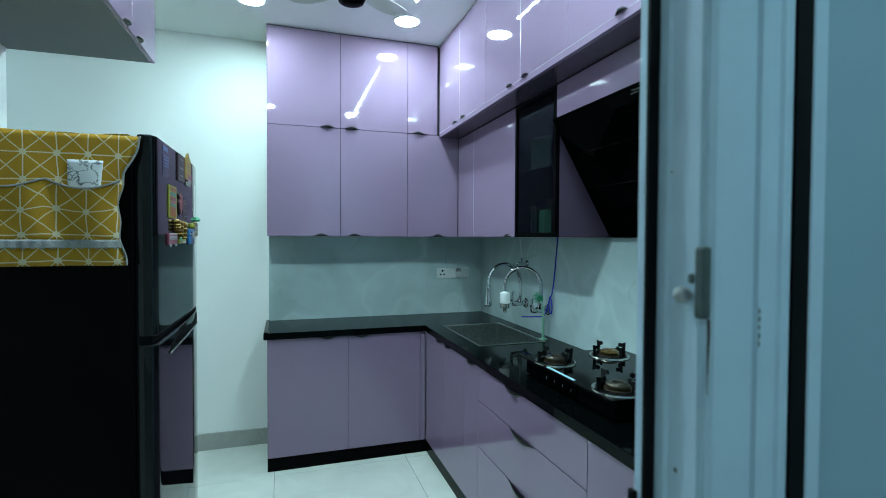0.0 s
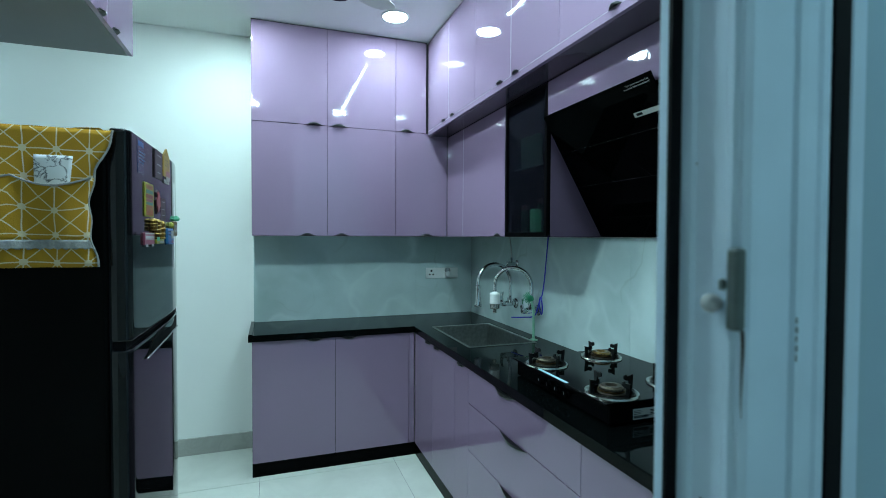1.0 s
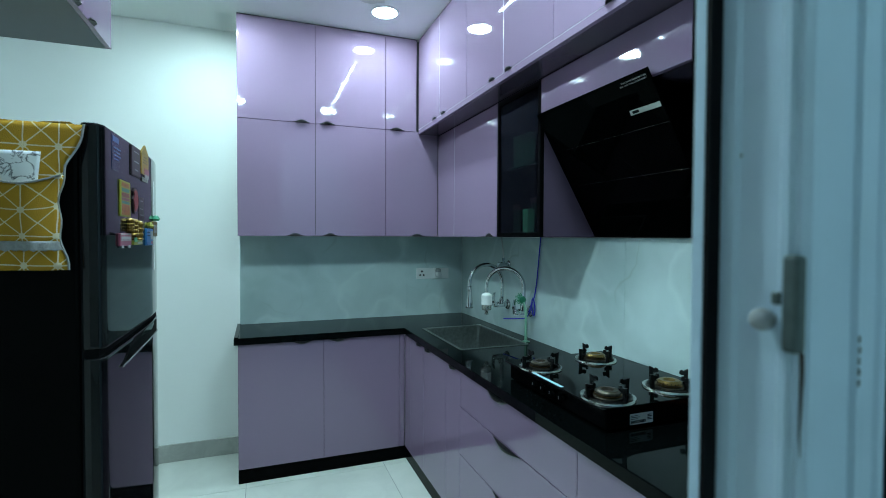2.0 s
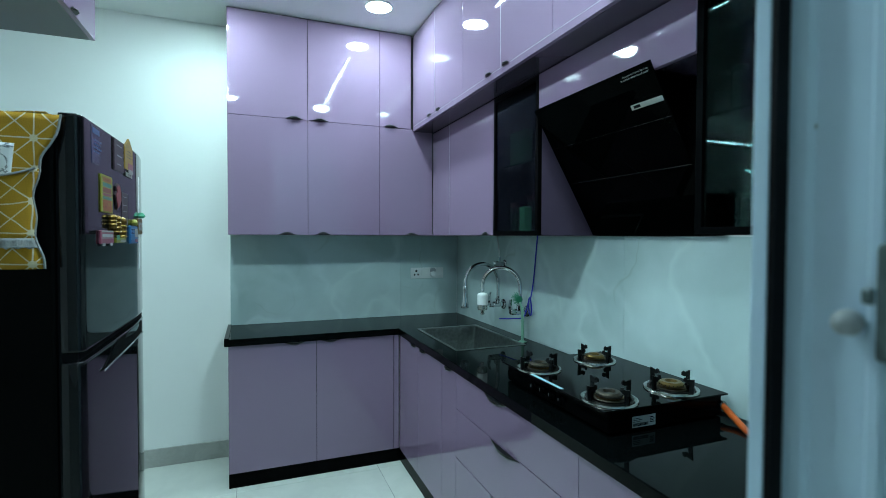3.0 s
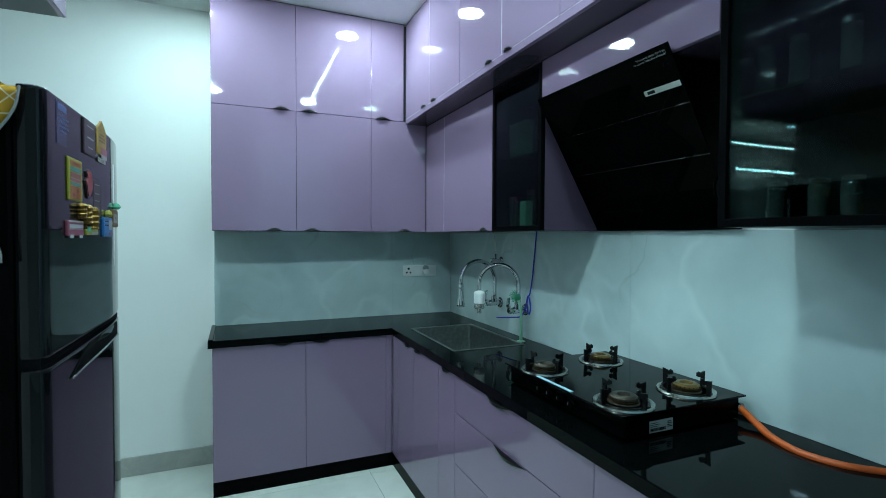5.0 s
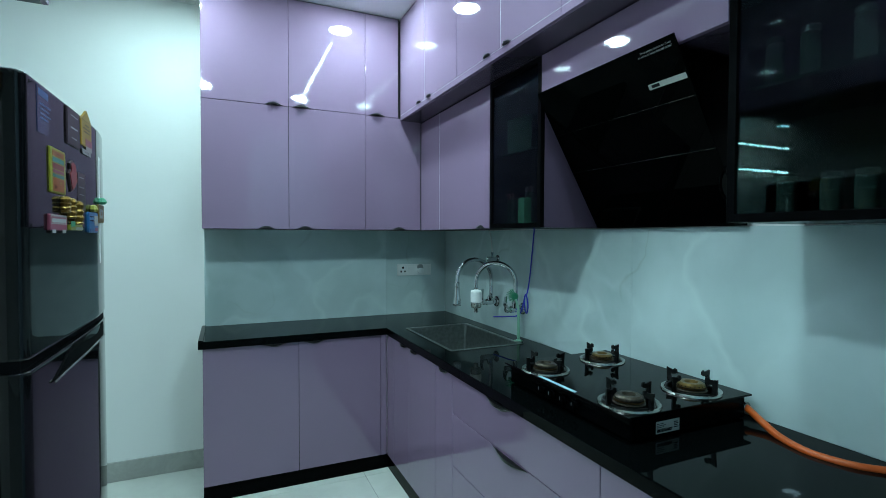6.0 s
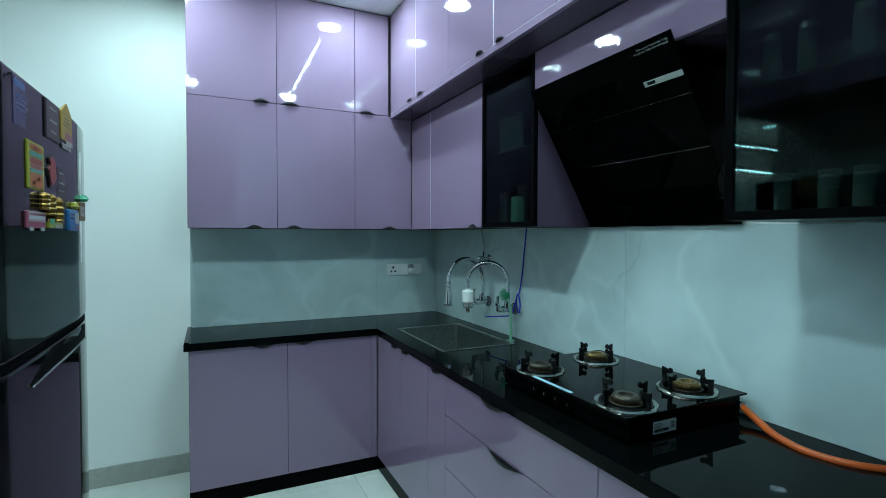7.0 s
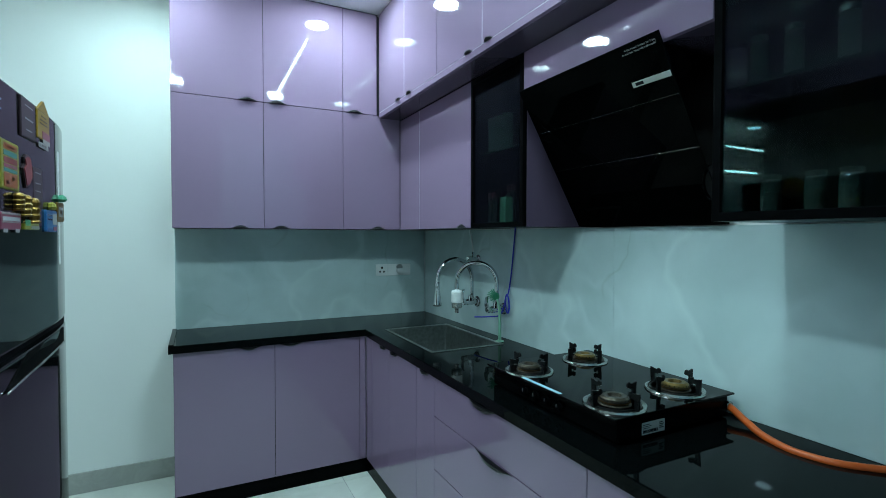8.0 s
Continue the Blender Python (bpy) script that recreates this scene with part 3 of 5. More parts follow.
# ---- left loft over the refrigerator ----
XF = -0.52
YE = 2.369
ZLF = 2.202
ends = [YE, 2.038, 1.50, 1.02, 0.5]
for k0 in (0, 2):
    u = thing("loft_cabinet", ((XF + XLEFT) / 2, (ends[k0] + ends[k0 + 2]) / 2, ZLF), "glossy lilac loft cabinet above the refrigerator", "cabinet", "loft cabinets")
    part("body", box(XLEFT + 0.001, XF - 0.019, ends[k0 + 2], ends[k0], ZLF, CEIL - 0.002), GREYBOARD, u, "grey laminate underside")
    for k in (k0, k0 + 1):
        dd = part("door", box(XF - 0.018, XF, ends[k + 1] + GAP, ends[k] - GAP, ZLF - 0.001, CEIL - 0.004, 0.0012), LILAC, u)
        pull_y(dd, {0: 2.116, 1: 1.959, 2: 1.10, 3: 0.94}[k], ZLF + 0.002, XF, 1, 0.06)

# ---- backsplash slabs ----
def slab(bm_args, parent):
    return part("tile", box(*bm_args, 0.0008), ONYX, parent)


north = bpy.data.objects["wall_north"]
east = bpy.data.objects["wall_east"]
ZS0, ZS1 = ZC + 0.0002, ZU - 0.0005
JT = 0.0002
for a, b in ((S0, 1.058), (1.058, XW - 0.011)):
    slab((a + JT, b - JT, YW - 0.010, YW, ZS0, ZS1), north)
for a, b in ((3.020, YW - 0.0105), (1.818, 3.020), (0.616, 1.818), (0.345, 0.616)):
    slab((XW - 0.010, XW, a + JT, b - JT, ZS0, ZS1 if a > 2.1 or b < 1.2 else 1.47), east)
for ob in list(north.children) + list(east.children):
    ob["kind"] = "structure"

# ---- lamps ----
def downlight(x, y, mat, group, label):
    d = thing("ceiling_downlight", (x, y, CEIL), label, "downlight", group)
    z = CEIL - 0.0005
    part("trim", turned([(0.062, z - CEIL), (0.086, z - CEIL), (0.088, -0.004), (0.084, -0.008), (0.074, -0.008), (0.072, -0.005), (0.062, -0.005)], (x, y, CEIL), 32), WHITEPLASTIC, d, smooth=False)
    part("diffuser", turned([(0.0715, -0.0055), (0.0715, -0.0075), (0.060, -0.0095), (0.02, -0.0100)], (x, y, CEIL), 32), mat, d, "glowing opal diffuser")


for x, y in ((0.735, 3.020), (-0.180, 3.025), (0.715, 1.195), (-0.175, 1.280)):
    downlight(x, y, LAMPBACK if y > 2 else LAMPFACE, "kitchen downlights", "round white recessed downlight, switched on")
# the lamps at x -0.4 and 0.75 are unseen, added as fill light
for x, y in ((-4.0, 4.2), (-2.05, 3.25), (-4.0, 1.6), (-2.6, -1.2), (-0.4, -1.0), (0.75, -0.45)):
    downlight(x, y, LAMPFILL if x > 0 else LAMPFAR, "living room downlights", "round living room downlight outside the direct view, switched on")
for x in (0.725, -0.175):
    s = thing("led_strip_light", (x, 2.07, CEIL), "slim linear ceiling light between two downlights, switched on", "strip light", "kitchen strip lights")
    part("channel", box(x - 0.010, x + 0.010, 1.39, 2.76, CEIL - 0.006, CEIL - 0.0005, 0.001), WHITEPLASTIC, s)
    part("diffuser", box(x - 0.0022, x + 0.0022, 1.395, 2.755, CEIL - 0.009, CEIL - 0.0062), STRIPFACE, s, "glowing opal strip")
s = thing("batten_lamp", (-4.1, 4.59, 2.32), "slim batten lamp on the living room wall, switched on", "wall lamp")
part("housing", box(-4.70, -3.48, 4.575, 4.599, 2.305, 2.335, 0.003), WHITEPLASTIC, s)
part("tube", box(-4.69, -3.49, 4.550, 4.574, 2.308, 2.332, 0.006, seg=2), BATTENFACE, s, "glowing tube")
s = thing("cove_strip", (-4.0, 4.59, 2.65), "linear strip light high on the living room wall, switched on", "strip light")
part("channel", box(-5.60, -1.80, 4.570, 4.599, 2.635, 2.665), WHITEPLASTIC, s)
part("diffuser", box(-5.59, -1.81, 4.566, 4.5698, 2.639, 2.661), BATTENFACE, s, "glowing opal strip")
s = thing("living_door", (-2.9, 4.58, ZF), "dark brown flush door in the living room wall", "door")
part("leaf", box(-3.24, -2.42, 4.570, 4.599, ZF + 0.005, 2.02, 0.002), BLACK, s)
part("frame", box(-3.30, -3.245, 4.560, 4.599, ZF + 0.002, 2.07), BLACK, s)

# ---- ceiling fan ----
fx, fy = 0.272, 2.115
fan = thing("ceiling_fan", (fx, fy, CEIL), "ivory ceiling fan with a dark hub cap, at rest", "ceiling fan")
part("canopy", turned([(0.02, -0.001), (0.055, -0.001), (0.05, -0.03), (0.02, -0.055), (0.013, -0.06)], (fx, fy, CEIL), 24), FANPAINT, fan, smooth=True)
part("rod", turned([(0.011, -0.05), (0.011, -0.24)], (fx, fy, CEIL), 12), FANPAINT, fan, smooth=True)
part("motor", turned([(0.02, -0.215), (0.06, -0.225), (0.088, -0.250), (0.09, -0.285), (0.075, -0.315), (0.058, -0.322)], (fx, fy, CEIL), 32), FANPAINT, fan, smooth=True)
part("hub_cap", turned([(0.060, -0.323), (0.062, -0.345), (0.052, -0.366), (0.03, -0.376), (0.006, -0.378)], (fx, fy, CEIL), 32), BLACK, fan, "dark glossy hub cap", smooth=True)
for k in range(3):
    a = radians(34 + 120 * k)
    bm = bmesh.new()
    rows = []
    for i in range(9):
        s_ = i / 8
        r = 0.085 + 0.22 * s_
        w = 0.050 + 0.028 * math.sin(s_ * math.pi * 0.9) - (0.02 * max(0, s_ - 0.85) / 0.15)
        tilt = radians(11)
        row = []
        for q in (-1, 0, 1):
            p = Vector((r, q * w, CEIL - 0.300 + q * w * math.sin(tilt) - 0.006 * s_ + 0.004 * (1 - q * q)))
            row.append(p)
        rows.append(row)
    rot = Matrix.Translation((fx, fy, 0)) @ Matrix.Rotation(a, 4, "Z")
    top = [[bm.verts.new(rot @ p) for p in row] for row in rows]
    bot = [[bm.verts.new(rot @ (p - Vector((0, 0, 0.004)))) for p in row] for row in rows]
    for A in (top, bot):
        for i in range(8):
            for j in range(2):
                bm.faces.new((A[i][j], A[i + 1][j], A[i + 1][j + 1], A[i][j + 1]))
    for j in (0, 2):
        for i in range(8):
            bm.faces.new((top[i][j], top[i + 1][j], bot[i + 1][j], bot[i][j]))
    for i in (0, 8):
        for j in range(2):
            bm.faces.new((top[i][j], top[i][j + 1], bot[i][j + 1], bot[i][j]))
    part("blade", bm, FANPAINT, fan)

# ---- refrigerator ----
FY0, FY1, FX = 1.392, 2.060, -0.306
fridge = thing("refrigerator", (-0.68, 1.68, ZF), "dark steel two-door refrigerator with black sides", "refrigerator")
part("cabinet", box(-1.020, FX - 0.048, FY0, FY1, 0.03, 1.710, 0.008, seg=2), FRIDGESIDE, fridge, "black textured sides")
part("base_grille", box(-1.0, FX - 0.07, FY0 + 0.01, FY1 - 0.01, ZF, 0.029), GASKET, fridge)


def face_x(y):
    """The door's front: a faint swell that rolls back towards the hinge side."""
    s_ = (y - FY0 - 0.02) / (FY1 - FY0 - 0.04)
    return FX + 0.004 * math.sin(max(0.0, min(1.0, s_)) * math.pi * 0.8) - 0.013 * max(0.0, (s_ - 0.70) / 0.30) ** 2


def fridge_door(z0, z1, name):
    """A slightly swelling door with wide rounded upright edges and eased ends."""
    r, n = 0.020, 28
    ring = [(face_x(FY0 + r + (FY1 - FY0 - 2 * r) * i / n), FY0 + r + (FY1 - FY0 - 2 * r) * i / n) for i in range(n + 1)]
    xe = ring[-1][0]
    ring += [(xe - r + r * math.cos(a), FY1 - r + r * math.sin(a)) for a in (math.pi / 2 * k / 8 for k in range(1, 9))]
    ring += [(FX - 0.041, FY1), (FX - 0.042, FY1 - 0.001), (FX - 0.042, FY0 + 0.001), (FX - 0.041, FY0)]
    ring += [(FX - r + r * math.sin(a), FY0 + r - r * math.cos(a)) for a in (math.pi / 2 * k / 8 for k in range(0, 8))]
    cx, cy = FX - 0.021, (FY0 + FY1) / 2
    bm = bmesh.new()
    rows = []
    for z, inset in ((z0, 0.004), (z0 + 0.0012, 0.0012), (z0 + 0.004, 0.0), (z0 + 0.007, 0.0), (z1 - 0.007, 0.0), (z1 - 0.004, 0.0), (z1 - 0.0012, 0.0012), (z1, 0.004)):
        rows.append([bm.verts.new((cx + (x - cx) * (1 - inset / 0.021), cy + (y - cy) * (1 - inset / 0.32), z)) for x, y in ring])
    m = len(ring)
    for a, b in zip(rows, rows[1:]):
        for i in range(m):
            bm.faces.new((a[i], a[(i + 1) % m], b[(i + 1) % m], b[i])).smooth = True
    bm.faces.new(rows[0][::-1])
    bm.faces.new(rows[-1])
    return part(name, bm, FRIDGEFRONT, fridge)


top_door = fridge_door(1.215, 1.722, "freezer_door")
low_door = fridge_door(0.045, 1.195, "lower_door")
part("gasket", box(FX - 0.0475, FX - 0.0425, FY0 + 0.006, FY1 - 0.006, 0.05, 1.71), GASKET, fridge)
part("top_cap", box(FX - 0.040, FX - 0.012, FY0 + 0.010, FY1 - 0.018, 1.7222, 1.7245, 0.001), GREYPLASTIC, top_door)
part("gap_trim", box(FX - 0.042, FX - 0.014, FY0 + 0.008, FY1 - 0.016, 1.1952, 1.2148), GASKET, fridge)
bm = bmesh.new()
grip = [(1.515, 1.146), (1.62, 1.150), (1.78, 1.154), (1.962, 1.157), (1.962, 1.1935), (1.655, 1.1935), (1.60, 1.176)]
rings = [[bm.verts.new((face_x(y) + d, y, z)) for y, z in grip] for d in (-0.004, 0.0025)]
for k in range(len(grip)):
    bm.faces.new((rings[0][k], rings[0][(k + 1) % len(grip)], rings[1][(k + 1) % len(grip)], rings[1][k]))
bm.faces.new(rings[0][::-1])
bm.faces.new(rings[1])
part("handle_pocket", bm, FRAMEBLACK, low_door, "black recessed grip")
part("handle", tube([(face_x(y) + 0.004, y, z - 0.001) for y, z in grip[:4]], 0.0024, 8), STEEL, low_door, "thin bright grip rim", smooth=True)
part("badge", box(face_x(1.94) - 0.001, face_x(1.94) + 0.0008, 1.925, 1.945, 1.36, 1.65, 0.0003), WHITEPLASTIC, top_door, "pale energy label")

# magnets on the freezer door
def magnet_colors(name, color, rough=0.4):
    return material(name, tuple(0.46 * v for v in color), rough=rough, vary=0.15, scale=70)


M_NAVY = magnet_colors("magnet_navy", (0.02, 0.035, 0.12), 0.2)
M_SKY = magnet_colors("magnet_sky", (0.05, 0.14, 0.40))
M_MAROON = magnet_colors("magnet_maroon", (0.05, 0.02, 0.03))
M_YELLOW = magnet_colors("magnet_yellow", (0.60, 0.36, 0.02))
M_LIME = magnet_colors("magnet_lime", (0.48, 0.46, 0.03))
M_TEAL = magnet_colors("magnet_teal", (0.05, 0.36, 0.33))
M_RED = magnet_colors("magnet_red", (0.42, 0.05, 0.05))
M_ORANGE = magnet_colors("magnet_orange", (0.60, 0.15, 0.03))
M_PINK = magnet_colors("magnet_pink", (0.50, 0.10, 0.18))
M_GOLD = material("magnet_gold", (0.17, 0.095, 0.015), rough=0.4, metal=0.7, vary=0.3, scale=90, bump=0.5, bump_scale=120)
M_WHITE = magnet_colors("magnet_white", (0.62, 0.60, 0.58))
M_BLUE = magnet_colors("magnet_blue", (0.03, 0.22, 0.55))


def magnet(y0, y1, z0, z1, thick, mat, label, extras=(), bevel=0.002):
    y = (y0 + y1) / 2
    x = min(face_x(y0), face_x(y1)) - 0.0005
    z0, z1 = z0 + 0.005, z1 + 0.005
    m = thing("fridge_magnet", (x, y, z0), label, "fridge magnet", "magnets on the freezer door")
    part("plate", box(x, x + thick, y0, y1, z0, z1, bevel, seg=2), mat, m)
    for ey0, ey1, ez0, ez1, emat in extras:
        part("motif", box(x + thick - 0.0005, x + thick + 0.0005, y0 + (y1 - y0) * ey0, y0 + (y1 - y0) * ey1, z0 + (z1 - z0) * ez0, z0 + (z1 - z0) * ez1, 0.0002), emat, m)
    return m


magnet(1.4534, 1.5757, 1.6230, 1.7091, 0.0015, M_NAVY, "glossy navy blue printed card magnet", [(0.06, 0.5, 0.80, 0.95, M_SKY), (0.14, 0.62, 0.62, 0.66, M_SKY), (0.14, 0.55, 0.52, 0.55, M_SKY), (0.14, 0.62, 0.42, 0.45, M_SKY), (0.14, 0.5, 0.32, 0.35, M_SKY)], 0.0004)
magnet(1.6234, 1.7209, 1.6303, 1.7122, 0.0045, M_MAROON, "dark maroon book-shaped magnet", [(0.25, 0.8, 0.80, 0.83, GREYPLASTIC), (0.25, 0.8, 0.47, 0.51, GREYPLASTIC), (0.3, 0.7, 0.2, 0.23, GREYPLASTIC)])
mg = magnet(1.7375, 1.8329, 1.6469, 1.7091, 0.0035, M_YELLOW, "yellow house-shaped souvenir magnet", [(0.35, 1.0, 0.05, 0.32, M_PINK), (0.4, 1.0, -0.12, 0.04, M_WHITE), (0.05, 0.85, -0.32, -0.13, M_WHITE), (0.1, 0.22, -0.27, -0.18, M_MAROON), (0.3, 0.42, -0.27, -0.18, M_MAROON), (0.5, 0.66, -0.27, -0.18, M_MAROON), (0.2, 0.8, 0.55, 0.59, M_MAROON), (0.2, 0.8, 0.68, 0.72, M_MAROON), (0.3, 0.7, 0.82, 0.86, M_MAROON)])
xg = face_x(1.7852)
bm = bmesh.new()
for dx in (0.0, 0.0045):
    bm.verts.new((xg - 0.0015 + dx, 1.7375, 1.7148)), bm.verts.new((xg - 0.0015 + dx, 1.8329, 1.7148)), bm.verts.new((xg - 0.0015 + dx, 1.7852, 1.7412))
bm.verts.ensure_lookup_table()
V = bm.verts
for f in ((0, 1, 2), (3, 5, 4), (0, 3, 4, 1), (1, 4, 5, 2), (2, 5, 3, 0)):
    bm.faces.new([V[i] for i in f])
part("gable", bm, M_YELLOW, mg)
magnet(1.5094, 1.6120, 1.5152, 1.6064, 0.004, M_LIME, "lime framed magnet with bright painted bands",
       [(0.14, 0.86, 0.05, 0.34, M_ORANGE), (0.25, 0.4, 0.10, 0.18, M_RED), (0.55, 0.7, 0.2, 0.28, M_YELLOW), (0.14, 0.86, 0.36, 0.43, M_TEAL), (0.14, 0.86, 0.45, 0.52, M_PINK),
        (0.14, 0.86, 0.54, 0.66, M_RED), (0.14, 0.86, 0.69, 0.79, M_TEAL), (0.14, 0.86, 0.82, 0.94, M_ORANGE), (0.3, 0.7, 0.86, 0.90, M_RED)], 0.003)
mg = thing("fridge_magnet", (face_x(1.6608), 1.6608, 1.5380), "dark red leaf-shaped magnet with a black rim", "fridge magnet", "magnets on the freezer door")
leaf = [(1.6483, 1.5318), (1.6732, 1.5390), (1.6919, 1.5567), (1.6898, 1.5816), (1.6794, 1.5992), (1.6566, 1.6023), (1.6400, 1.5940), (1.6462, 1.5816), (1.6297, 1.5712), (1.6380, 1.5567)]


def leaf_plate(grow, x0, x1):
    bm = bmesh.new()
    rings = [[bm.verts.new((x, 1.6628 + (y - 1.6628) * grow, 1.5681 + (z - 1.5681) * grow)) for y, z in leaf] for x in (x0, x1)]
    n = len(leaf)
    for k in range(n):
        bm.faces.new((rings[0][k], rings[0][(k + 1) % n], rings[1][(k + 1) % n], rings[1][k]))
    bm.faces.new(rings[0][::-1])
    bm.faces.new(rings[1])
    return bm


part("rim", leaf_plate(1.0, face_x(1.6608) - 0.001, face_x(1.6608) + 0.003), M_MAROON, mg)
part("plate", leaf_plate(0.84, face_x(1.6608) + 0.003, face_x(1.6608) + 0.0045), M_RED, mg)
magnet(1.7074, 1.7748, 1.4913, 1.5784, 0.0012, M_MAROON, "thin dark printed card magnet", [(0.2, 0.8, 0.86, 0.88, GREYPLASTIC), (0.2, 0.8, 0.6, 0.62, GREYPLASTIC), (0.2, 0.8, 0.4, 0.42, GREYPLASTIC)], 0.0003)
magnet(1.4969, 1.6089, 1.4405, 1.4727, 0.006, M_PINK, "small red and white tram-shaped magnet", [(0.05, 0.95, 0.86, 0.98, M_WHITE), (0.08, 0.92, 0.50, 0.74, GREYPLASTIC), (0.05, 0.95, 0.40, 0.46, M_WHITE), (0.1, 0.3, -0.16, 0.05, GREYPLASTIC), (0.7, 0.9, -0.16, 0.05, GREYPLASTIC)])
mg = magnet(1.6234, 1.7230, 1.4416, 1.4550, 0.007, M_LIME, "golden temple-shaped souvenir magnet with towers", [(0.02, 0.35, 0.6, 1.5, GREEN), (0.4, 0.98, 0.1, 0.6, M_WHITE)])
for ya, za, k in ((1.5882, 1.4789, 0.75), (1.6297, 1.4685, 0.95), (1.6836, 1.4561, 1.15)):
    part("tower", turned([(0.009, 0), (0.0115, 0.003), (0.009, 0.006 * k), (0.0115, 0.014 * k), (0.009, 0.018 * k), (0.012, 0.026 * k), (0.009, 0.030 * k), (0.012, 0.038 * k), (0.009, 0.044 * k), (0.004, 0.047 * k)], (face_x(ya) + 0.006, ya, za + 0.004), 12), M_GOLD, mg)
mg = magnet(1.7831, 1.8806, 1.4374, 1.4893, 0.006, M_BLUE, "blue and white boat-shaped magnet", [(0.55, 0.95, 0.35, 0.85, M_WHITE), (0.1, 0.5, 0.0, 0.2, M_SKY), (0.1, 0.5, 0.55, 0.62, M_NAVY), (0.1, 0.5, 0.75, 0.80, M_NAVY), (0.6, 0.9, 0.08, 0.25, M_PINK)], 0.005)
part("finial", turned([(0.008, 0), (0.011, 0.006), (0.008, 0.014), (0.003, 0.018)], (face_x(1.8267) + 0.005, 1.8288, 1.4955), 10), M_LIME, mg)
mg = magnet(1.8993, 1.9667, 1.4644, 1.5141, 0.008, M_GOLD, "round golden patterned souvenir magnet", [(0.2, 0.8, 0.25, 0.75, M_WHITE), (0.35, 0.65, 0.4, 0.6, M_ORANGE)], 0.0035)
part("finial", turned([(0.008, 0), (0.013, 0.006), (0.009, 0.014), (0.004, 0.018)], (face_x(1.9304) + 0.006, 1.9325, 1.5204), 10), GREEN, mg)

# ---- cloth cover on the refrigerator ----
cover = thing("fridge_cover", (-0.7, 1.6, 1.715), "yellow lattice-print cotton refrigerator cover with lace hem", "cloth cover")


def cloth_patch(x_right, x0, z0, z1, y_of, nx=44, nz=24, thick=0.0022):
    """A hanging sheet whose free edge follows x_right(z)."""
    bm = bmesh.new()
    uv = bm.loops.layers.uv.new("UVMap")
    front, back, flat = [], [], {}
    for j in range(nz + 1):
        z = z0 + (z1 - z0) * j / nz
        fr, bk = [], []
        for i in range(nx + 1):
            x = x0 + (x_right(z) - x0) * i / nx
            y = y_of(x, z)
            a = bm.verts.new((x, y, z))
            b = bm.verts.new((x, y + thick, z))
            flat[a] = flat[b] = (x, z)
            fr.append(a), bk.append(b)
        front.append(fr), back.append(bk)
    for j in range(nz):
        for i in range(nx):
            bm.faces.new((front[j][i], front[j][i + 1], front[j + 1][i + 1], front[j + 1][i])).smooth = True
            bm.faces.new((back[j][i], back[j + 1][i], back[j + 1][i + 1], back[j][i + 1])).smooth = True
        for i in (0, nx):
            bm.faces.new((front[j][i], front[j + 1][i], back[j + 1][i], back[j][i]))
    for j in (0, nz):
        for i in range(nx):
            bm.faces.new((front[j][i], back[j][i], back[j][i + 1], front[j][i + 1]))
    for f in bm.faces:
        for lp in f.loops:
            lp[uv].uv = flat[lp.vert]
    return bm


def edge_of(z):
    t = (z - 1.397) / (1.712 - 1.397)
    return -0.367 - 0.017 * math.sin(min(1, max(0, t * 1.25)) * math.pi) + 0.030 * max(0, t - 0.70) / 0.30 + 0.003 * math.sin(t * 23)


def drape(x, z):
    t = (1.715 - z) / 0.32
    return FY0 - 0.008 - 0.016 * t * (0.5 + 0.5 * math.sin(x * 31 + 1.0)) - 0.006 * math.sin(x * 57 + z * 9) * t


def pocket_top(x):
    s_ = ((x + 0.378) / 0.155) % 1.0
    return 1.603 - 0.022 * math.sin(s_ * math.pi)


part("drop", cloth_patch(edge_of, -1.03, 1.397, 1.714, drape), CLOTH, cover)


def pocket_patch():
    bm = cloth_patch(edge_of, -1.03, 1.457, 1.60, lambda x, z: drape(x, z) - 0.0055 - 0.009 * max(0, (z - 1.45) / 0.15) * abs(math.sin((x + 0.378) / 0.155 * math.pi)), 60, 12)
    for v in bm.verts:
        k = (v.co.z - 1.457) / 0.143
        v.co.z = 1.457 + k * (pocket_top(v.co.x) - 1.457)
    return bm


part("pocket", pocket_patch(), CLOTH, cover)
line = [(-1.03 + 0.65 * i / 60, 0, 0) for i in range(61)]
part("piping", tube([(x, drape(x, pocket_top(x)) - 0.0065 - 0.009 * abs(math.sin((x + 0.378) / 0.155 * math.pi)), pocket_top(x)) for x, _, _ in line], 0.0022, 6, 0), LACE, cover, "white piping")
bm = cloth_patch(edge_of, -1.03, 1.4365, 1.4595, lambda x, z: drape(x, z) - 0.0075 - 0.0015 * math.sin(x * 260), 130, 4, 0.0015)
for v in bm.verts:
    if v.co.z < 1.440:
        v.co.z += 0.004 * abs(math.sin(v.co.x * 170))
part("lace_band", bm, LACE, cover, "white lace band")
part("edge_binding", tube([(edge_of(1.397 + 0.318 * i / 24), drape(edge_of(1.397 + 0.318 * i / 24), 1.397 + 0.318 * i / 24) - 0.001, 1.397 + 0.318 * i / 24) for i in range(25)], 0.0026, 6, 0), LACE, cover, "white bound edge")
bm = bmesh.new()
uvl = bm.loops.layers.uv.new("UVMap")
grid = [[bm.verts.new((-1.03 + 0.665 * i / 30, FY0 - 0.008 + 0.575 * j / 16, 1.7120 + 0.003 * (0.5 + 0.5 * math.sin(i * 1.1 + j * 0.7)) + (0.004 if i > 27 else 0))) for j in range(17)] for i in range(31)]
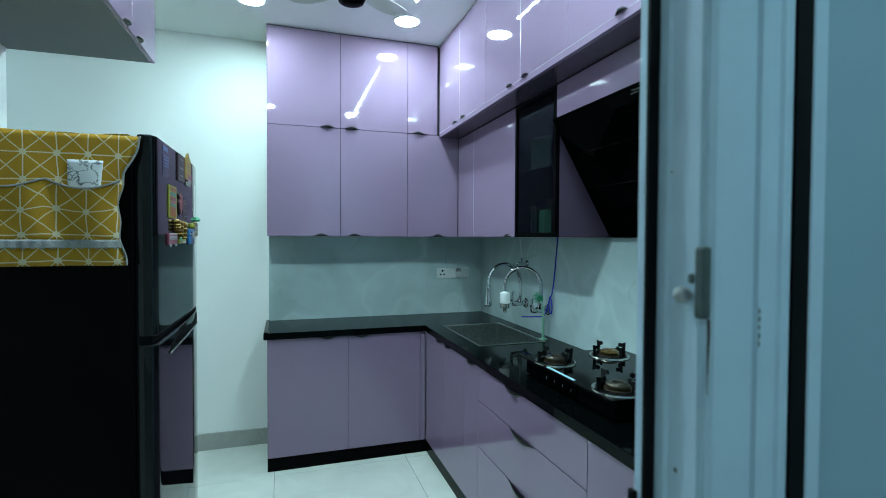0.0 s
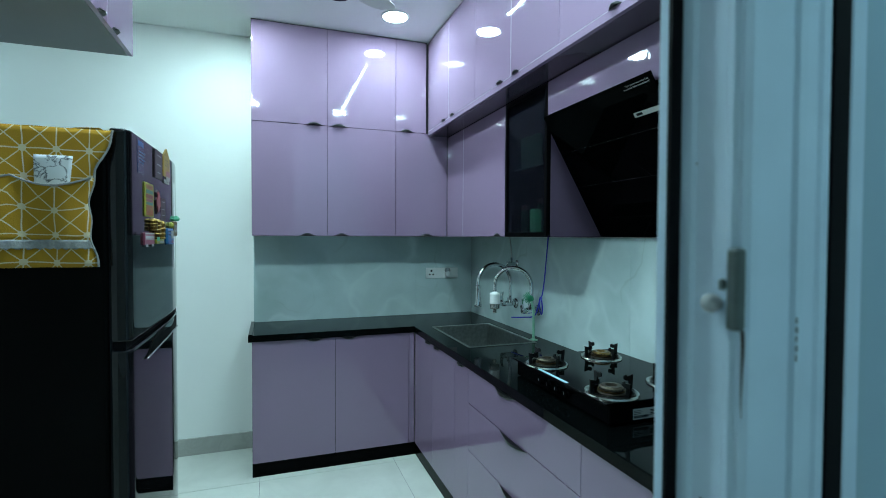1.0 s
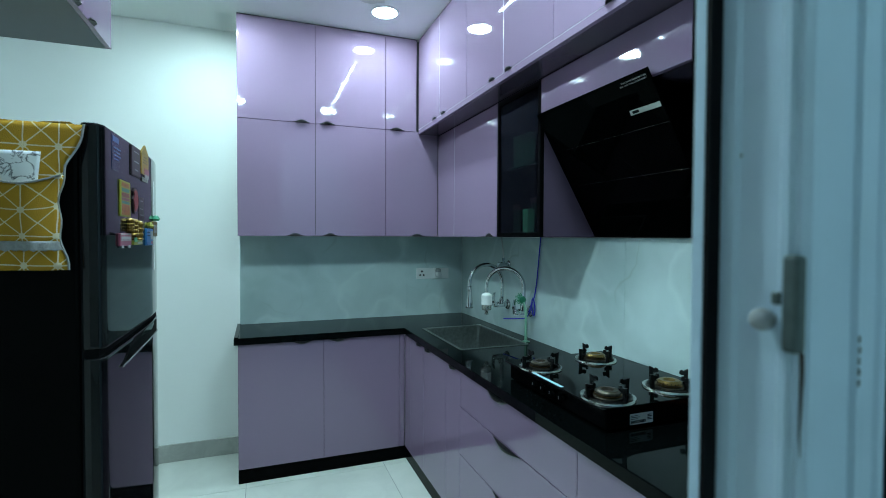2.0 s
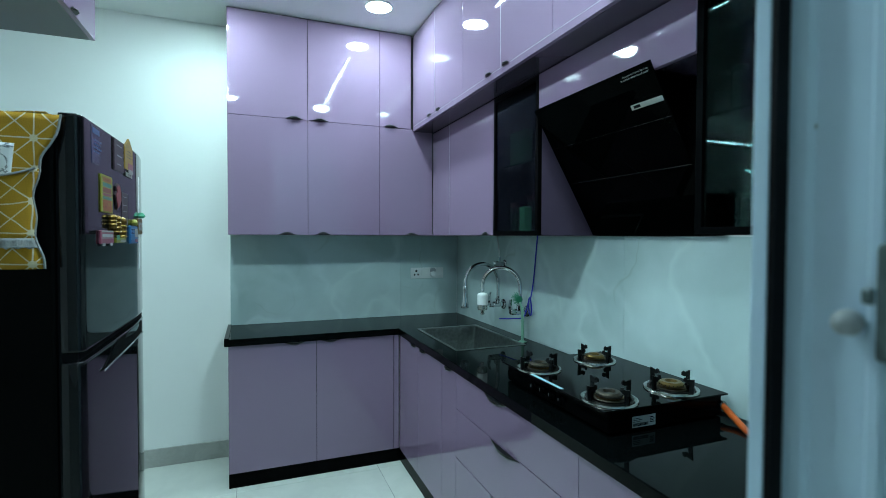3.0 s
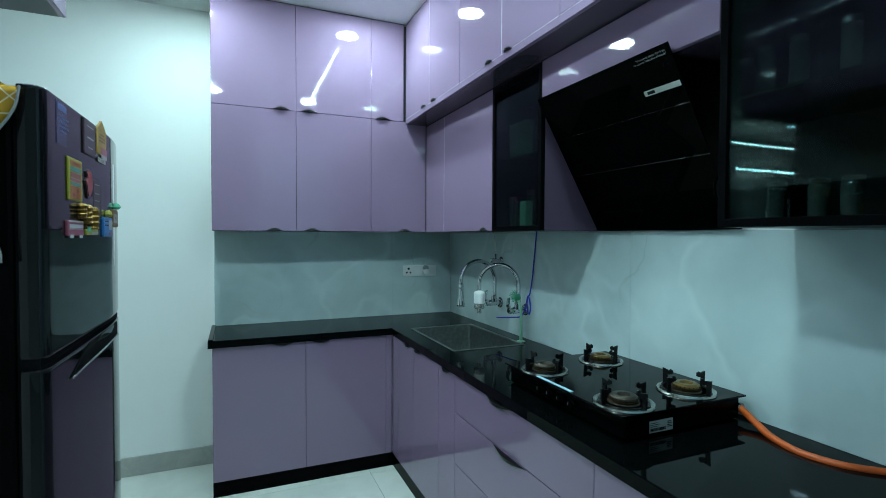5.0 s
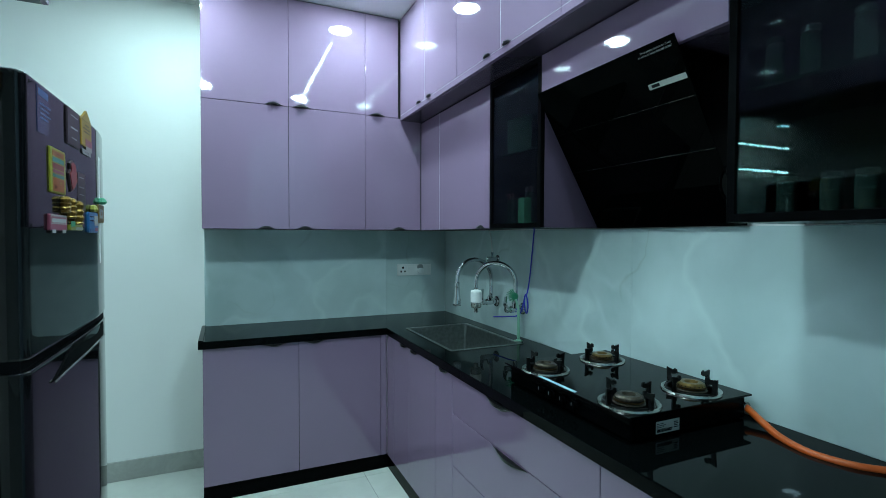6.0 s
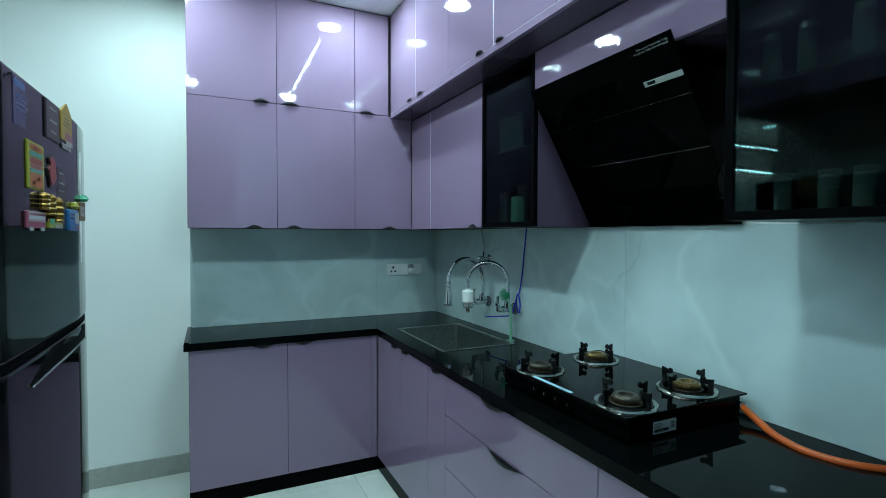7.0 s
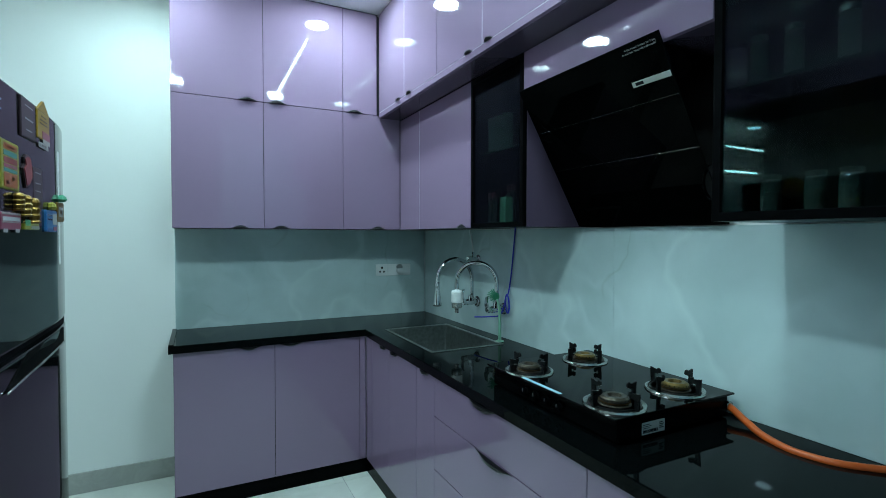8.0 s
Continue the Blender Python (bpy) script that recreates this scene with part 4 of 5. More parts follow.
for i in range(30):
    for j in range(16):
        f = bm.faces.new((grid[i][j], grid[i + 1][j], grid[i + 1][j + 1], grid[i][j + 1]))
        f.smooth = True
        for lp in f.loops:
            lp[uvl].uv = (lp.vert.co.x, lp.vert.co.y)
ob = part("top_sheet", bm, CLOTH, cover)
so = ob.modifiers.new("thick", "SOLIDIFY")
so.thickness = 0.002
so.offset = 1
card = thing("marbled_packet", (-0.458, FY0 - 0.02, 1.56), "white packet with dark marbled veins tucked in the pocket", "packet")
part("packet", cloth_patch(lambda z: -0.420 + 0.004 * (z - 1.6) / 0.05, -0.490, 1.560, 1.650, lambda x, z: drape(x, z) - 0.0040, 10, 10, 0.0028), MARBLED, card)

# ---- sink ----
def shape_box(x0, x1, y0, y1, r, z, n=5):
    """Points of a rounded rectangle."""
    pts = []
    for cx, cy, a0 in ((x1 - r, y1 - r, 0), (x0 + r, y1 - r, 90), (x0 + r, y0 + r, 180), (x1 - r, y0 + r, 270)):
        for k in range(n + 1):
            a = radians(a0 + 90 * k / n)
            pts.append((cx + r * math.cos(a), cy + r * math.sin(a), z))
    return pts


def loft(loops, close_last=True, close_first=False):
    bm = bmesh.new()
    rings = [[bm.verts.new(p) for p in lp] for lp in loops]
    n = len(rings[0])
    for a, b in zip(rings, rings[1:]):
        for k in range(n):
            bm.faces.new((a[k], a[(k + 1) % n], b[(k + 1) % n], b[k]))
    if close_last:
        bm.faces.new(rings[-1])
    if close_first:
        bm.faces.new(rings[0][::-1])
    return bm


sink = thing("sink", ((SX0 + SX1) / 2, (SY0 + SY1) / 2, ZC - 0.22), "brushed steel rectangular sink set into black granite", "sink")
loops = []
for d, z, r in ((-0.010, ZC + 0.0005, 0.012), (-0.010, ZC + 0.0030, 0.012), (0.006, ZC + 0.0030, 0.012), (0.009, ZC, 0.012), (0.010, ZC - 0.19, 0.012),
                (0.018, ZC - 0.206, 0.014), (0.03, ZC - 0.210, 0.014), (0.13, ZC - 0.214, 0.05)):
    loops.append(shape_box(SX0 + d, SX1 - d, SY0 + d, SY1 - d, r, z))
part("bowl", loft(loops), SINKSTEEL, sink)
part("drain", turned([(0.045, ZC - 0.2139), (0.045, ZC - 0.2115), (0.036, ZC - 0.2115), (0.030, ZC - 0.2135), (0.004, ZC - 0.2125)], ((SX0 + SX1) / 2, (SY0 + SY1) / 2, 0), 24), CHROME, sink, "chrome strainer")

# ---- wall taps ----
def wall_tap(fy, fz, neck, top, down, lever, label):
    xw = XW - 0.010
    t = thing("kitchen_tap", (xw, fy, fz), label, "tap", "wall taps over the sink")
    part("flange", turned([(0.020, 0.0), (0.032, -0.0005), (0.033, -0.006), (0.028, -0.012), (0.018, -0.015)], (xw, fy, fz), 28, axis="x"), CHROME, t, smooth=True)
    nx, ny = neck
    part("body", turned([(0.0165, -0.014), (0.0165, nx - xw + 0.02), (0.0185, nx - xw + 0.016), (0.0185, nx - xw - 0.022), (0.0165, nx - xw - 0.026), (0.0165, nx - xw - 0.050), (0.013, nx - xw - 0.054)], (xw, fy, fz), 24, axis="x"), CHROME, t)
    c = Vector(((nx + down[0]) / 2, (ny + down[1]) / 2, 0))
    half = Vector((nx - down[0], ny - down[1], 0)) / 2
    zt = top - half.length
    pts = [(nx, fy, fz + 0.008), (nx, ny, fz + 0.04), (nx, ny, (fz + zt) / 2 + 0.01), (nx, ny, zt)]
    for k in range(1, 8):
        a = math.pi * k / 8
        p = c + half * math.cos(a)
        pts.append((p.x, p.y, zt + half.length * math.sin(a)))
    pts += [(down[0], down[1], zt), (down[0], down[1], down[2])]
    part("neck", tube(pts, 0.0122, 16, 4), CHROME, t, smooth=True)
    part("collar", turned([(0.017, fz + 0.010), (0.017, fz + 0.032), (0.0135, fz + 0.040)], (nx, (ny + fy) / 2, 0), 20), CHROME, t)
    e0 = Vector((nx - 0.040, fy, fz - 0.004))
    e1 = Vector(lever)
    bm = bmesh.new()
    rows = []
    for i in range(7):
        q = i / 6
        p = e0.lerp(e1, q) + Vector((-0.010 * math.sin(q * math.pi), 0, 0))
        w, h = 0.017 - 0.006 * q, 0.006 - 0.002 * q
        d = (e1 - e0).normalized()
        s1 = Vector((0, 1, 0)) - d * d.y
        s1.normalize()
        s2 = d.cross(s1)
        rows.append([bm.verts.new(p + s1 * w * a_ + s2 * h * b_) for a_, b_ in ((-1, -1), (1, -1), (1, 1), (-1, 1))])
    for a_, b_ in zip(rows, rows[1:]):
        for k in range(4):
            bm.faces.new((a_[k], a_[(k + 1) % 4], b_[(k + 1) % 4], b_[k]))
    bm.faces.new(rows[0][::-1])
    bm.faces.new(rows[-1])
    bmesh.ops.bevel(bm, geom=bm.edges[:], offset=0.0015, segments=2, affect="EDGES")
    part("lever", bm, CHROME, t)
    return t


t1 = wall_tap(2.888, 1.042, (1.462, 2.866), 1.300, (1.228, 2.850, 1.165), (1.428, 2.905, 1.118), "chrome wall tap with a pull-down spray spout")
part("spray_head", turned([(0.013, 0.012), (0.0155, 0.006), (0.0155, -0.012), (0.0145, -0.02), (0.0165, -0.055), (0.0235, -0.112), (0.0240, -0.122), (0.017, -0.125)], (1.228, 2.850, 1.160), 20), CHROME, t1, smooth=True)
t2 = wall_tap(2.603, 1.036, (1.455, 2.586), 1.290, (1.275, 2.705, 1.142), (1.418, 2.625, 1.105), "chrome wall tap fitted with a white water filter")
flt = part("filter", turned([(0.012, 0.008), (0.027, 0.004), (0.031, -0.003), (0.031, -0.058), (0.028, -0.060)], (1.275, 2.705, 1.132), 24), WHITEPLASTIC, t2, "white filter housing", smooth=False)
part("filter_ring", turned([(0.029, -0.0605), (0.0295, -0.084), (0.026, -0.090), (0.012, -0.092), (0.010, -0.106), (0.012, -0.108), (0.012, -0.116), (0.008, -0.117)], (1.275, 2.705, 1.132), 24), STEEL, flt, "steel outlet ring")
valve = thing("angle_valve", (XW - 0.01, 2.880, 1.300), "small chrome angle valve on the backsplash", "valve")
part("flange", turned([(0.014, 0.0), (0.024, -0.0005), (0.024, -0.005), (0.013, -0.009), (0.011, -0.010)], (XW - 0.010, 2.880, 1.300), 20, axis="x"), CHROME, valve, smooth=True)
part("body", turned([(0.010, -0.008), (0.010, -0.05), (0.014, -0.052), (0.014, -0.075), (0.010, -0.078)], (XW - 0.010, 2.880, 1.300), 16, axis="x"), CHROME, valve)
part("outlet", turned([(0.007, 0.006), (0.007, 0.026), (0.009, 0.027), (0.009, 0.04), (0.006, 0.041)], (XW - 0.050, 2.880, 1.300), 12), CHROME, valve)
hose = thing("water_hose", (XW - 0.03, 2.92, 1.33), "thin white hose rising from the valve to the cabinet", "hose")
part("hose", tube([(XW - 0.050, 2.880, 1.335), (XW - 0.050, 2.883, 1.36), (XW - 0.045, 2.905, 1.42), (XW - 0.035, 2.945, ZU + 0.001)], 0.0042, 8), HOSE, hose, smooth=True)
wire = thing("blue_cable", (XW - 0.02, 2.53, 1.0), "blue cable hanging from the cabinet and looped at the tap", "cable")
coil = [(XW - 0.018, 2.492, ZU + 0.001), (XW - 0.018, 2.510, 1.35), (XW - 0.018, 2.530, 1.22), (XW - 0.022, 2.548, 1.13)]
for k in range(15):
    a = 0.9 + k * math.pi / 3.5
    r = 0.030 + 0.006 * math.sin(k * 1.7)
    coil.append((XW - 0.030 - 0.006 * math.sin(k * 0.9), 2.546 + 0.024 * math.cos(a), 1.070 + r * 1.5 * math.sin(a)))
coil += [(XW - 0.05, 2.58, 1.01), (XW - 0.09, 2.64, 0.992), (XW - 0.13, 2.722, 0.981)]
part("cable", tube(coil, 0.0038, 8, 6), BLUE, wire, smooth=True)

brush = thing("dish_brush", (1.445, 2.540, ZC), "pale green dish brush standing behind the sink", "brush")
part("foot", turned([(0.024, 0.0005), (0.024, 0.003), (0.010, 0.008), (0.007, 0.014)], (1.445, 2.540, ZC), 18), PALEGREEN, brush, smooth=True)
part("grip", tube([(1.445, 2.540, ZC + 0.010), (1.448, 2.546, ZC + 0.09), (1.450, 2.552, ZC + 0.17), (1.445, 2.568, ZC + 0.222)], lambda s_: 0.0085 - 0.002 * s_, 10), PALEGREEN, brush, smooth=True)
head = part("head", turned([(0.010, -0.004), (0.021, 0.0), (0.021, 0.006), (0.010, 0.009)], (1.443, 2.573, ZC + 0.236), 16, axis="y"), GREEN, brush, "dark green brush head")
bm = bmesh.new()
rnd = random.Random(4)
for k in range(90):
    a, r = rnd.random() * 6.283, 0.020 * math.sqrt(rnd.random())
    p = Vector((1.443 + r * math.cos(a), 2.580, ZC + 0.236 + r * math.sin(a)))
    q = p + Vector((r * math.cos(a) * 0.9 + rnd.uniform(-.004, .004), 0.026, r * math.sin(a) * 0.9 + rnd.uniform(-.004, .004)))
    tube([p, q], 0.0013, 4, 0, bm)
part("bristles", bm, GREEN, head)

# ---- socket plate ----
sp = thing("socket_plate", (1.268, YW - 0.010, 1.15), "white modular socket and switch plate on the backsplash", "socket plate")
y0 = YW - 0.010
part("plate", box(1.136, 1.400, y0 - 0.008, y0, 1.150, 1.232, 0.003, seg=2), WHITEPLASTIC, sp)
so_ = part("socket", box(1.148, 1.213, y0 - 0.0105, y0 - 0.008, 1.168, 1.222, 0.001), WHITEPLASTIC, sp)
for hx, hz, hr in ((1.180, 1.208, 0.0085), (1.166, 1.180, 0.0070), (1.194, 1.180, 0.0070)):
    part("hole", turned([(hr, -0.0108), (hr, -0.0112)], (hx, y0, hz), 12, axis="y"), GASKET, so_)
for a in (1.220, 1.240):
    part("switch", box(a, a + 0.024, y0 - 0.0115, y0 - 0.008, 1.176, 1.214, 0.001), WHITEPLASTIC, sp)
part("socket", box(1.326, 1.390, y0 - 0.0105, y0 - 0.008, 1.168, 1.222, 0.001), WHITEPLASTIC, sp)
pl = thing("plug_adapter", (1.30, y0 - 0.03, 1.18), "small white plug-in adapter in the socket plate", "plug")
part("body", turned([(0.020, -0.0118), (0.023, -0.015), (0.023, -0.034), (0.019, -0.040), (0.008, -0.042)], (1.308, y0, 1.184), 24, axis="y"), WHITEPLASTIC, pl)
part("cap", turned([(0.020, -0.012), (0.020, -0.034), (0.012, -0.038)], (1.308, y0, 1.212), 18, axis="y"), GREYPLASTIC, pl)

# ---- gas hob ----
HX0, HX1, HY0, HY1, HZ = 0.988, 1.492, 1.298, 1.932, 0.952
hob = thing("gas_hob", (1.24, 1.615, ZC), "black glass four-burner gas stove on the worktop", "gas stove")
part("body", box(HX0 + 0.022, HX1 - 0.015, HY0 + 0.012, HY1 - 0.012, ZC + 0.004, HZ - 0.0065, 0.004), BLACK, hob)
part("glass_top", box(HX0, HX1, HY0, HY1, HZ - 0.006, HZ, 0.0015), BLACKGLASS, hob, "polished black glass top")
for fx_ in (HX0 + 0.06, HX1 - 0.06):
    for fy_ in (HY0 + 0.06, HY1 - 0.06):
        part("foot", turned([(0.014, 0.0), (0.016, 0.002), (0.014, 0.0045)], (fx_, fy_, ZC), 12), GASKET, hob)


def burner(cx, cy, r, mat, tilt):
    z = HZ
    b = part("burner", turned([(r * 0.56, 0.001), (r * 0.54, 0.006), (r * 0.46, 0.010), (r * 0.46, 0.014)], (cx, cy, z), 28), CASTIRON, hob, "grey alloy burner base")
    part("cap", turned([(r * 0.45, 0.0142), (r * 0.48, 0.0165), (r * 0.47, 0.022), (r * 0.38, 0.0275), (r * 0.24, 0.0275), (r * 0.20, 0.019), (r * 0.08, 0.018)], (cx, cy, z), 32), mat, b, "worn brass burner cap")
    part("collar", turned([(r * 0.47, 0.0105), (r * 0.515, 0.0108), (r * 0.52, 0.0128), (r * 0.47, 0.0132)], (cx, cy, z), 32), BRASS, b, "brass collar")
    bm = bmesh.new()
    for k in range(20):
        a = 2 * math.pi * k / 20
        box(cx + r * 0.468 * math.cos(a) - 0.0012, cx + r * 0.468 * math.cos(a) + 0.0012, cy + r * 0.468 * math.sin(a) - 0.0012, cy + r * 0.468 * math.sin(a) + 0.0012, z + 0.0175, z + 0.0215, 0, bm)
    part("flame_ports", bm, GASKET, b)
    part("tray", turned([(r * 0.60, 0.0012), (r * 0.62, 0.004), (r * 0.85, 0.0035), (r * 0.97, 0.007), (r * 1.02, 0.006), (r * 1.04, 0.0005)], (cx, cy, z), 40), STEEL, b, "steel drip ring")
    rack = part("pan_support", turned([(r * 0.80, 0.0045), (r * 0.80, 0.0085), (r * 0.86, 0.0085), (r * 0.86, 0.0045)], (cx, cy, z), 32), HANDLE, hob, "black enamelled pan support")
    for k in range(4):
        a = tilt + k * math.pi / 2
        d = Vector((math.cos(a), math.sin(a), 0))
        s_ = Vector((-math.sin(a), math.cos(a), 0))
        bm = bmesh.new()
        prof = [(0.82, 0.006), (1.00, 0.006), (1.03, 0.054), (0.74, 0.049), (0.70, 0.055), (0.60, 0.052), (0.58, 0.041), (0.70, 0.036), (0.84, 0.036)]
        lo = [bm.verts.new(Vector((cx, cy, z)) + d * (r * p) + Vector((0, 0, h)) - s_ * 0.0025) for p, h in prof]
        hi = [bm.verts.new(Vector((cx, cy, z)) + d * (r * p) + Vector((0, 0, h)) + s_ * 0.0025) for p, h in prof]
        m = len(prof)
        for i in range(m):
            bm.faces.new((lo[i], lo[(i + 1) % m], hi[(i + 1) % m], hi[i]))
        bm.faces.new(lo[::-1])
        bm.faces.new(hi)
        part("prong", bm, HANDLE, rack)


burner(1.069, 1.778, 0.083, CASTIRON, 0.04)
burner(1.357, 1.807, 0.083, BRASS, 0.02)
burner(1.079, 1.388, 0.086, CASTIRON, 0.03)
burner(1.352, 1.402, 0.086, BRASS, 0.05)
part("control_strip", box(HX0 + 0.006, HX0 + 0.020, 1.528, 1.722, HZ + 0.0002, HZ + 0.0014, 0.0004), material("pale_blue_label", (0.30, 0.50, 0.60), 0.4), hob, "pale blue printed strip")
for k in range(4):
    cy = 1.540 + 0.058 * k
    kn = part("knob", turned([(0.017, 0.0), (0.017, -0.004), (0.014, -0.007), (0.013, -0.015), (0.009, -0.016)], (HX0 + 0.0215, cy, 0.908), 20, axis="x"), BLACK, hob, "glossy black knob")
    part("pointer", box(HX0 + 0.0045, HX0 + 0.006, cy - 0.001, cy + 0.001, 0.908, 0.918), GREYBOARD, kn)
lab = part("rating_label", box(1.101, 1.191, HY0 + 0.0105, HY0 + 0.0118, 0.886, 0.920), material("label_paper", (0.42, 0.43, 0.42), 0.6), hob, "small white printed label")
bm = bmesh.new()
rnd = random.Random(7)
x = 1.104
while x < 1.163:
    w = rnd.choice((0.0008, 0.0014, 0.002))
    box(x, x + w, HY0 + 0.0098, HY0 + 0.0103, 0.890, 0.899, 0, bm)
    x += w + rnd.choice((0.0008, 0.0012))
for k in range(3):
    box(1.104, 1.130 + 0.008 * (k % 2), HY0 + 0.0098, HY0 + 0.0103, 0.903 + 0.005 * k, 0.9045 + 0.005 * k, 0, bm)
for j in range(4):
    box(1.169, 1.1865 - 0.004 * (j % 2), HY0 + 0.0098, HY0 + 0.0103, 0.896 + 0.005 * j, 0.8985 + 0.005 * j, 0, bm)
part("print", bm, GASKET, lab, "dark printed bars")
pipe = thing("gas_hose", (1.45, 1.15, ZC), "orange rubber gas hose lying on the worktop", "gas hose")
part("hose", tube([(1.480, 1.318, 0.914), (1.468, 1.285, 0.905), (1.440, 1.220, 0.888), (1.412, 1.160, 0.8795), (1.390, 1.076, 0.8768), (1.410, 0.992, 0.8768), (1.462, 0.932, 0.8768), (1.498, 0.90, 0.878)], 0.0105, 14, 8), ORANGE, pipe, smooth=True)
part("clamp", turned([(0.013, -0.006), (0.0145, -0.004), (0.0145, 0.004), (0.013, 0.006)], (1.478, 1.308, 0.912), 16, axis="y"), STEEL, pipe, "steel hose clamp")

# ---- cooker hood ----
GT, GB = Vector((1.172, 0, 2.014)), Vector((1.492, 0, 1.478))
GD = (GB - GT).normalized()
GN = Vector((GD.z, 0, -GD.x))
HL, HR = 1.990, 1.330


def glass_at(y, s_, off):
    p = GT + (GB - GT) * s_ + GN * off
    return Vector((p.x, y, p.z))


def plate(y0, y1, s0, s1, off0, off1):
    """A flat piece lying on the hood's sloping face."""
    bm = bmesh.new()
    v = [bm.verts.new(glass_at(y, s_, o)) for o in (off0, off1) for s_, y in ((s0, y0), (s0, y1), (s1, y1), (s1, y0))]
    for f in ((0, 1, 2, 3), (7, 6, 5, 4), (0, 4, 5, 1), (1, 5, 6, 2), (2, 6, 7, 3), (3, 7, 4, 0)):
        bm.faces.new([v[i] for i in f])
    bmesh.ops.bevel(bm, geom=bm.edges[:], offset=min(0.0008, abs(off1 - off0) * 0.3), segments=1, affect="EDGES")
    return bm


hood = thing("cooker_hood", (1.50, 1.66, 1.478), "black glass sloping cooker hood over the stove", "cooker hood")
bm = bmesh.new()
prof = [(1.212, 1.984), (1.519, 1.984), (1.519, 1.4725), (1.503, 1.4725)]
lo = [bm.verts.new((x, HR + 0.012, z)) for x, z in prof]
hi = [bm.verts.new((x, HL - 0.012, z)) for x, z in prof]
for i in range(4):
    bm.faces.new((lo[i], lo[(i + 1) % 4], hi[(i + 1) % 4], hi[i]))
bm.faces.new(lo[::-1])
bm.faces.new(hi)
part("housing", bm, BLACK, hood, "black steel housing")
for a, b in ((0.0, 0.300), (0.303, 0.575), (0.578, 1.0)):
    part("glass_panel", plate(HR, HL, a, b, 0.0, 0.005), HOODGLASS, hood, "polished black glass panel")
for a in (0.3005, 0.5755):
    part("seam_strip", plate(HR + 0.002, HL - 0.002, a, a + 0.002, 0.001, 0.0046), STEEL, hood, "thin steel seam")
bd = part("badge", plate(1.336, 1.474, 0.185, 0.213, 0.0052, 0.0060), material("badge_silver", (0.42, 0.43, 0.40), 0.4, metal=0.3), hood, "plain silver badge strip")
part("emblem", plate(1.432, 1.462, 0.191, 0.207, 0.0061, 0.0065), GASKET, bd)


def writing(words, size, at_y, s_, mat, parent, name):
    cu = bpy.data.curves.new(name, "FONT")
    cu.body = words
    cu.size = size
    cu.align_x = "RIGHT"
    cu.space_line = 1.05
    tmp = new(name, cu)
    me = bpy.data.meshes.new_from_object(tmp.evaluated_get(bpy.context.evaluated_depsgraph_get()))
    bpy.data.objects.remove(tmp)
    bpy.data.curves.remove(cu)
    o = origin[parent.name]
    for v in me.vertices:
        p = glass_at(at_y, s_, 0.0055) + Vector((0, -1, 0)) * v.co.x - GD * v.co.y
        v.co = p - o
    me.materials.append(mat)
    ob = new(name, me)
    ob.parent = parent
    origin[ob.name] = o
    return ob


writing("Press power button for 5 sec\nto activate \"delay shut off mode\"", 0.0095, 1.346, 0.034, M_WHITE, hood, "printed_note")
part("side_grille", turned([(0.050, 0.0), (0.056, -0.002), (0.056, -0.006), (0.050, -0.008)], (1.43, HR - 0.004 + 0.012, 1.60), 28, axis="y"), BLACKGLASS, hood)

# ---- jars in the glass cabinets ----
LID = material("steel_lid", (0.40, 0.41, 0.41), rough=0.3, metal=0.9, vary=0.1, scale=60)
CONTENT = [material("dry_store", c, 0.8, vary=0.3, scale=200) for c in ((0.06, 0.04, 0.02), (0.03, 0.02, 0.015), (0.08, 0.07, 0.06))]


def jar(x, y, z, r, h, k, label):
    j = thing("storage_jar", (x, y, z), label, "jar", "jars in the glass cabinets")
    b = part("glass", turned([(r * 0.9, 0.0005), (r, 0.006), (r, h * 0.80), (r * 0.86, h * 0.86), (r * 0.86, h * 0.88)], (x, y, z), 20), GLASSJAR, j, "clear glass body")
    b.visible_shadow = False
    part("lid", turned([(r * 0.92, h * 0.882), (r * 0.94, h * 0.89), (r * 0.94, h * 0.99), (r * 0.88, h)], (x, y, z), 20), LID, j, "metal screw lid")
    if k >= 0:
        part("contents", turned([(r * 0.88, 0.004), (r * 0.95, 0.010), (r * 0.95, h * 0.55), (r * 0.5, h * 0.58)], (x, y, z), 16), CONTENT[k], b)


def tumbler(x, y, z, r, h):
    """A straight drinking glass with a thick base and a bright rim."""
    g = thing("drinking_glass", (x, y, z), "tall clear drinking glass on the cabinet shelf", "glass", "glasses in the glass cabinet")
    b = part("body", turned([(r * 0.85, 0.0), (r * 0.88, 0.004), (r, h), (r * 0.93, h), (r * 0.80, 0.012), (r * 0.1, 0.010)], (x, y, z), 24), GLASSJAR, g, "clear glass body", smooth=True)
    b.visible_shadow = False
    part("rim", turned([(r * 0.93, h + 0.0002), (r * 1.0, h + 0.0002), (r * 1.01, h + 0.002), (r * 0.95, h + 0.0022), (r * 0.93, h + 0.0004)], (x, y, z), 24), LID, g, "bright rim")


